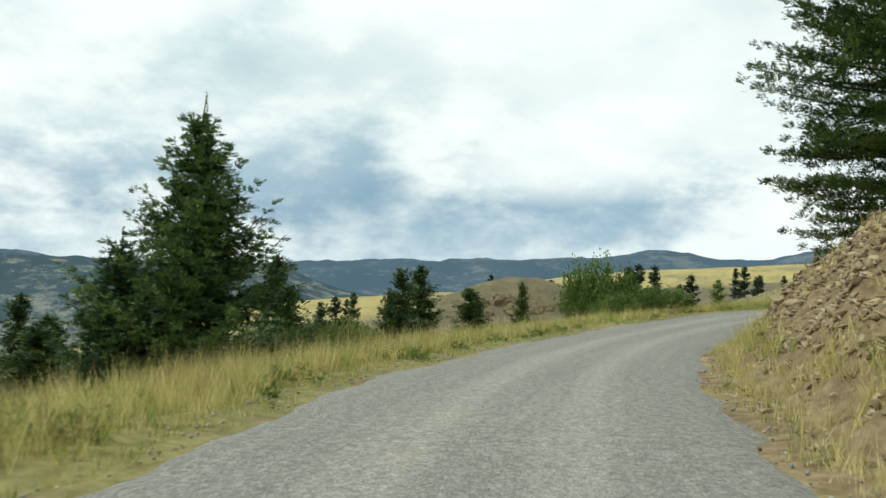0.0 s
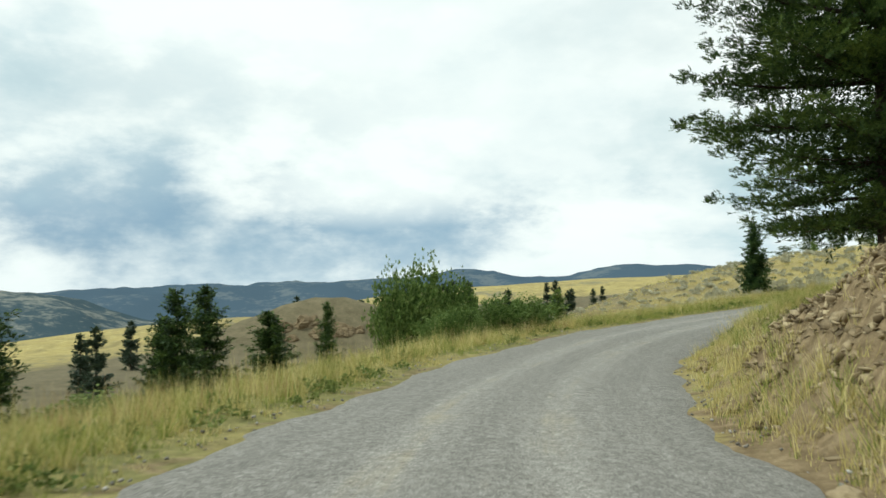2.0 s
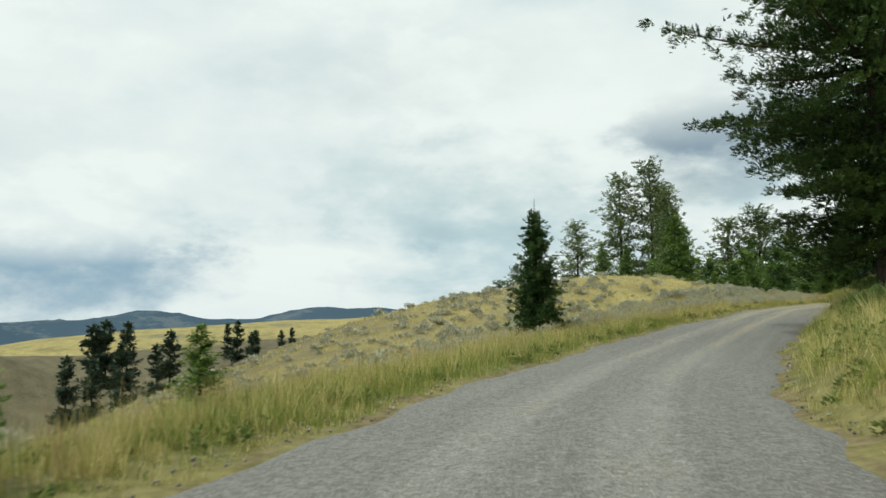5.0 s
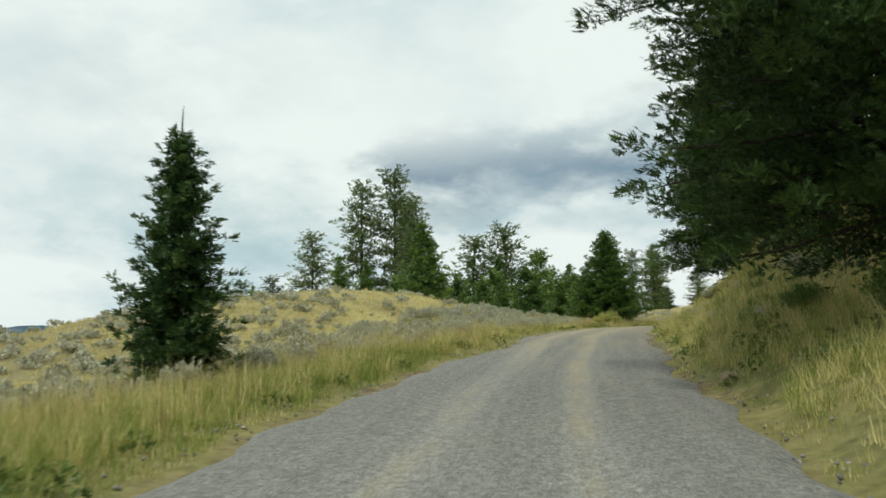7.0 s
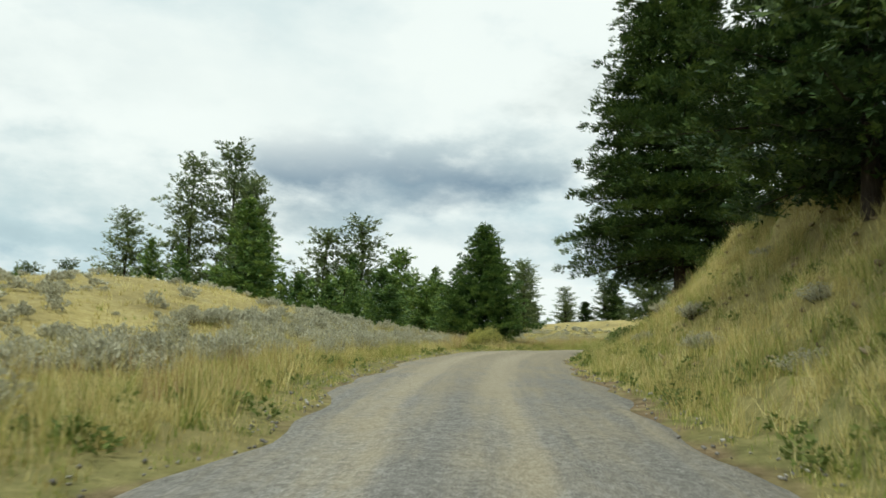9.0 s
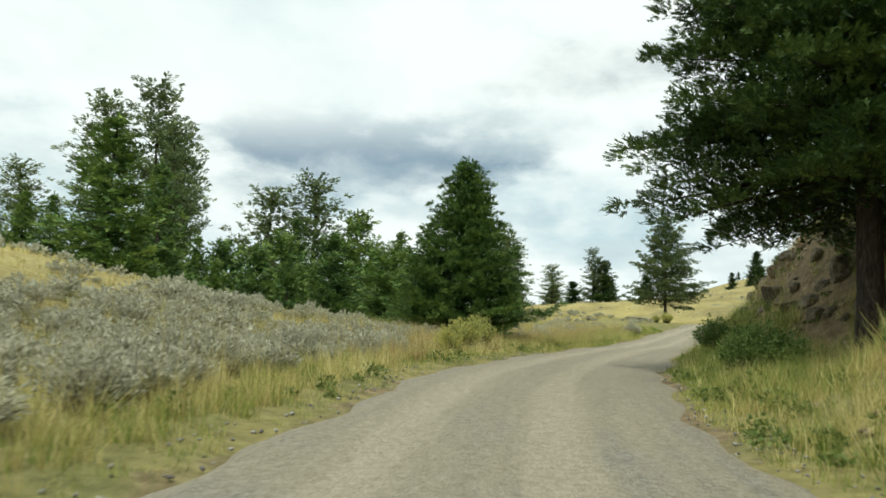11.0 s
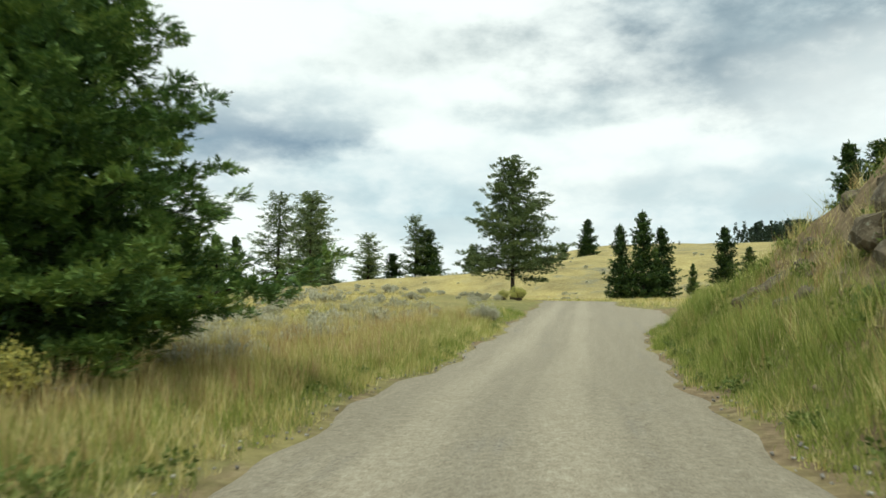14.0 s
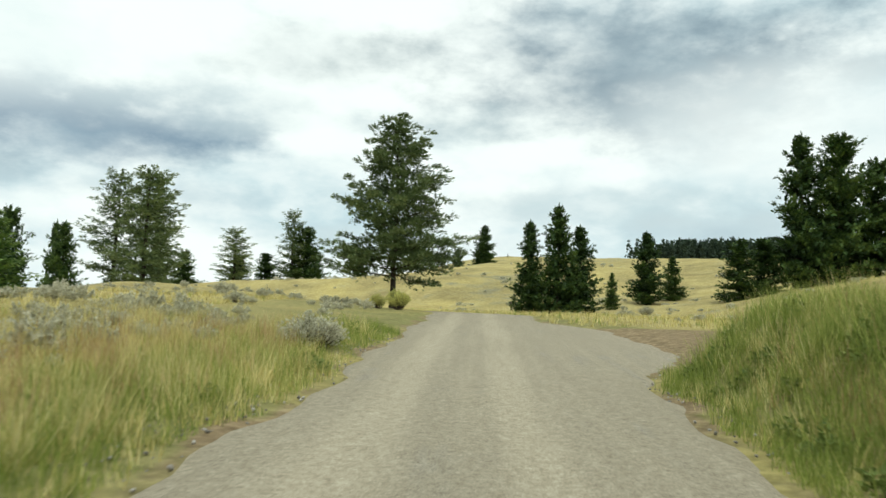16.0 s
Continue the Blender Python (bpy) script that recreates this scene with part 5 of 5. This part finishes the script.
boulder("boulder", "pale rounded boulder in the roadside grass", -1.0, -22.1, 0.2, "pale_stone", 3)
for k, (x, y, r) in enumerate([(-2.2, -21.5, 0.2), (-1.2, -19.0, 0.16), (1.4, -27.2, 0.2), (8.9, -20.4, 0.14), (9.8, -17.6, 0.18), (8.7, -14.6, 0.15), (11.6, -22.0, 0.2), (11.6, 29.8, 0.18), (18.9, 43.6, 0.16)]):
    boulder("rock", "weathered brown rock by the road", x, y, r, "stone", 10 + k)


# broken rock face in the cut bank past the bend, and bushes at its foot
def bank_rock(sp, lp, r, seed):
    """Angular rock, cut by several joint planes, bedded in the bank."""
    rng = np.random.RandomState(seed)
    bm = bmesh.new()
    bmesh.ops.create_icosphere(bm, subdivisions=3, radius=1.0)
    planes = [(Vector(rng.normal(0, 1, 3)).normalized(), rng.uniform(0.55, 0.85)) for _ in range(9)]
    for v in bm.verts:
        for n, d in planes:
            over = v.co.dot(n) - d
            if over > 0:
                v.co -= n * over * 0.92
        v.co *= 1 + 0.12 * noise.noise(v.co * 2.5 + Vector((seed, 0, 0))) + 0.06 * noise.noise(v.co * 7 + Vector((0, seed, 0)))
    bmesh.ops.scale(bm, vec=(r * rng.uniform(0.9, 1.5), r * rng.uniform(0.7, 1.0), r * rng.uniform(0.6, 0.95)), verts=bm.verts)
    me = bpy.data.meshes.new("bank_rock")
    bm.to_mesh(me)
    bm.free()
    me.materials.append(MAT["lichen_rock"])
    x, y = on_road_line(np.array([sp]), np.array([lp]))
    z = float(height(x, y)[0])
    ob = tagged(new("bank_rock", me), "grey-brown rock bedded in the grassy cut bank", "rock", "rocks of the cut bank")
    ob.matrix_basis = Matrix.Translation((float(x[0]), float(y[0]), z - 0.25 * r)) @ Matrix.Rotation(rng.uniform(0, 6.28), 4, "Z") @ Matrix.Rotation(rng.uniform(-0.4, 0.4), 4, "X")


def build_bank_rocks():
    rng = np.random.RandomState(77)
    for k in range(84):
        sp = 121.5 + 27.0 * (k + rng.uniform(0, 1)) / 84
        lp = edge_right(sp) + bank_foot(sp) + rng.uniform(1.3, 3.3)
        bank_rock(sp, lp, rng.uniform(0.2, 0.38) * rng.choice([0.7, 1.0, 1.2, 1.7]), 50 + k)


build_bank_rocks()
for k, (sp, lp, w) in enumerate([(122.5, 5.6, 0.5), (127.5, 4.8, 0.45), (133, 4.9, 0.45), (112, 5.6, 0.45), (139, 5.0, 0.5)]):
    bx, by = on_road_line(np.array([sp]), np.array([lp]))
    again(willow, float(bx[0]), float(by[0]), -0.1, 75.0 * k, w * 0.36, w * 0.5, "low leafy bush on the grassy cut bank")
for k, (sp, lp, w) in enumerate([(80, 4.6, 0.8), (83, 6.0, 1.0), (85.5, 4.4, 0.7), (88, 6.6, 1.1), (91, 4.8, 0.9), (94, 6.2, 0.8), (97, 4.9, 0.9), (101, 5.6, 0.9), (105, 5.0, 0.8), (109, 6.0, 0.9)]):
    bx, by = on_road_line(np.array([sp]), np.array([lp]))
    tagged(again(big_sage, float(bx[0]), float(by[0]), -0.08, 67.0 * k, 0.7 * w, w, "low grey sagebrush on the grassy cut bank"), group="roadside sagebrush")
for k, (sp, lp, w) in enumerate([(66, 5.0, 0.5), (70.5, 4.6, 0.4), (74, 5.4, 0.6), (78, 5.0, 0.45)]):
    bx, by = on_road_line(np.array([sp]), np.array([lp]))
    again(willow, float(bx[0]), float(by[0]), -0.1, 50.0 * k, w * 0.5, w * 0.8, "low leafy bush in the shade under a fir")


# ---- rock outcrop across the gully and far woods ----
def crag(label, x, y, size, seed):
    """Broken rock face, angular and layered, set deep in the slope."""
    bm = bmesh.new()
    bmesh.ops.create_icosphere(bm, subdivisions=4, radius=1.0)
    for v in bm.verts:
        q = v.co.copy()
        n = 0.5 * noise.noise(q * 1.1 + Vector((seed, 0, 0))) + 0.28 * noise.noise(q * 3.1 + Vector((0, seed, 0))) + 0.14 * noise.noise(q * 7 + Vector((0, 0, seed)))
        v.co = q * (1 + n)
        v.co.z = round(v.co.z * 5) / 5 * 0.6 + v.co.z * 0.4
    bmesh.ops.scale(bm, vec=(1.5 * size, 0.8 * size, size), verts=bm.verts)
    me = bpy.data.meshes.new("outcrop_rock")
    bm.to_mesh(me)
    bm.free()
    me.materials.append(MAT["stone"])
    z = float(height(np.array([x]), np.array([y]))[0])
    ob = tagged(new("outcrop_rock", me), label, "rock")
    ob.matrix_basis = Matrix.Translation((x, y, z - 0.1 * size)) @ Matrix.Rotation(radians(38), 4, "Z")


def build_outcrop():
    rng = np.random.RandomState(14)
    for k in range(11):
        u = k / 10
        crag("weathered brown rock outcrop across the gully", -100 + 16 * u + rng.normal(0, 0.8), 103 + 13 * u + rng.normal(0, 1.2), rng.uniform(0.9, 1.7), 30 + k)


build_outcrop()


def build_far_woods():
    """Dark conifer woods on the far ridge, each tree a small ragged cone of sprays."""
    rng = np.random.RandomState(15)
    n = 420
    u = rng.uniform(0, 1, n)
    x, y = 422 + 40 * u + rng.normal(0, 8, n), 334 - 86 * u + rng.normal(0, 8, n)
    z = height(x, y)
    B, D, L = [], [], []
    for i in range(n):
        h, m = rng.uniform(7, 12), 44
        f = rng.uniform(0, 1, m)
        a = rng.uniform(0, 6.28, m)
        r = (1 - f) * 1.4
        B.append(np.stack([x[i] + np.cos(a) * r, y[i] + np.sin(a) * r, z[i] + f * h], 1))
        D.append(np.stack([np.cos(a), np.sin(a), 0.2 + f], 1))
        L.append(np.full(m, 1.3))
    V, F = sprays(np.concatenate(B), np.concatenate(D), np.concatenate(L), np.concatenate(L) * 0.4, rng, 2)
    tagged(new("far_woods", raw_mesh("far_woods", V, F, MAT["far_fir"])), "dark conifer woods on the far ridge", "woods", kind="stuff")


build_far_woods()
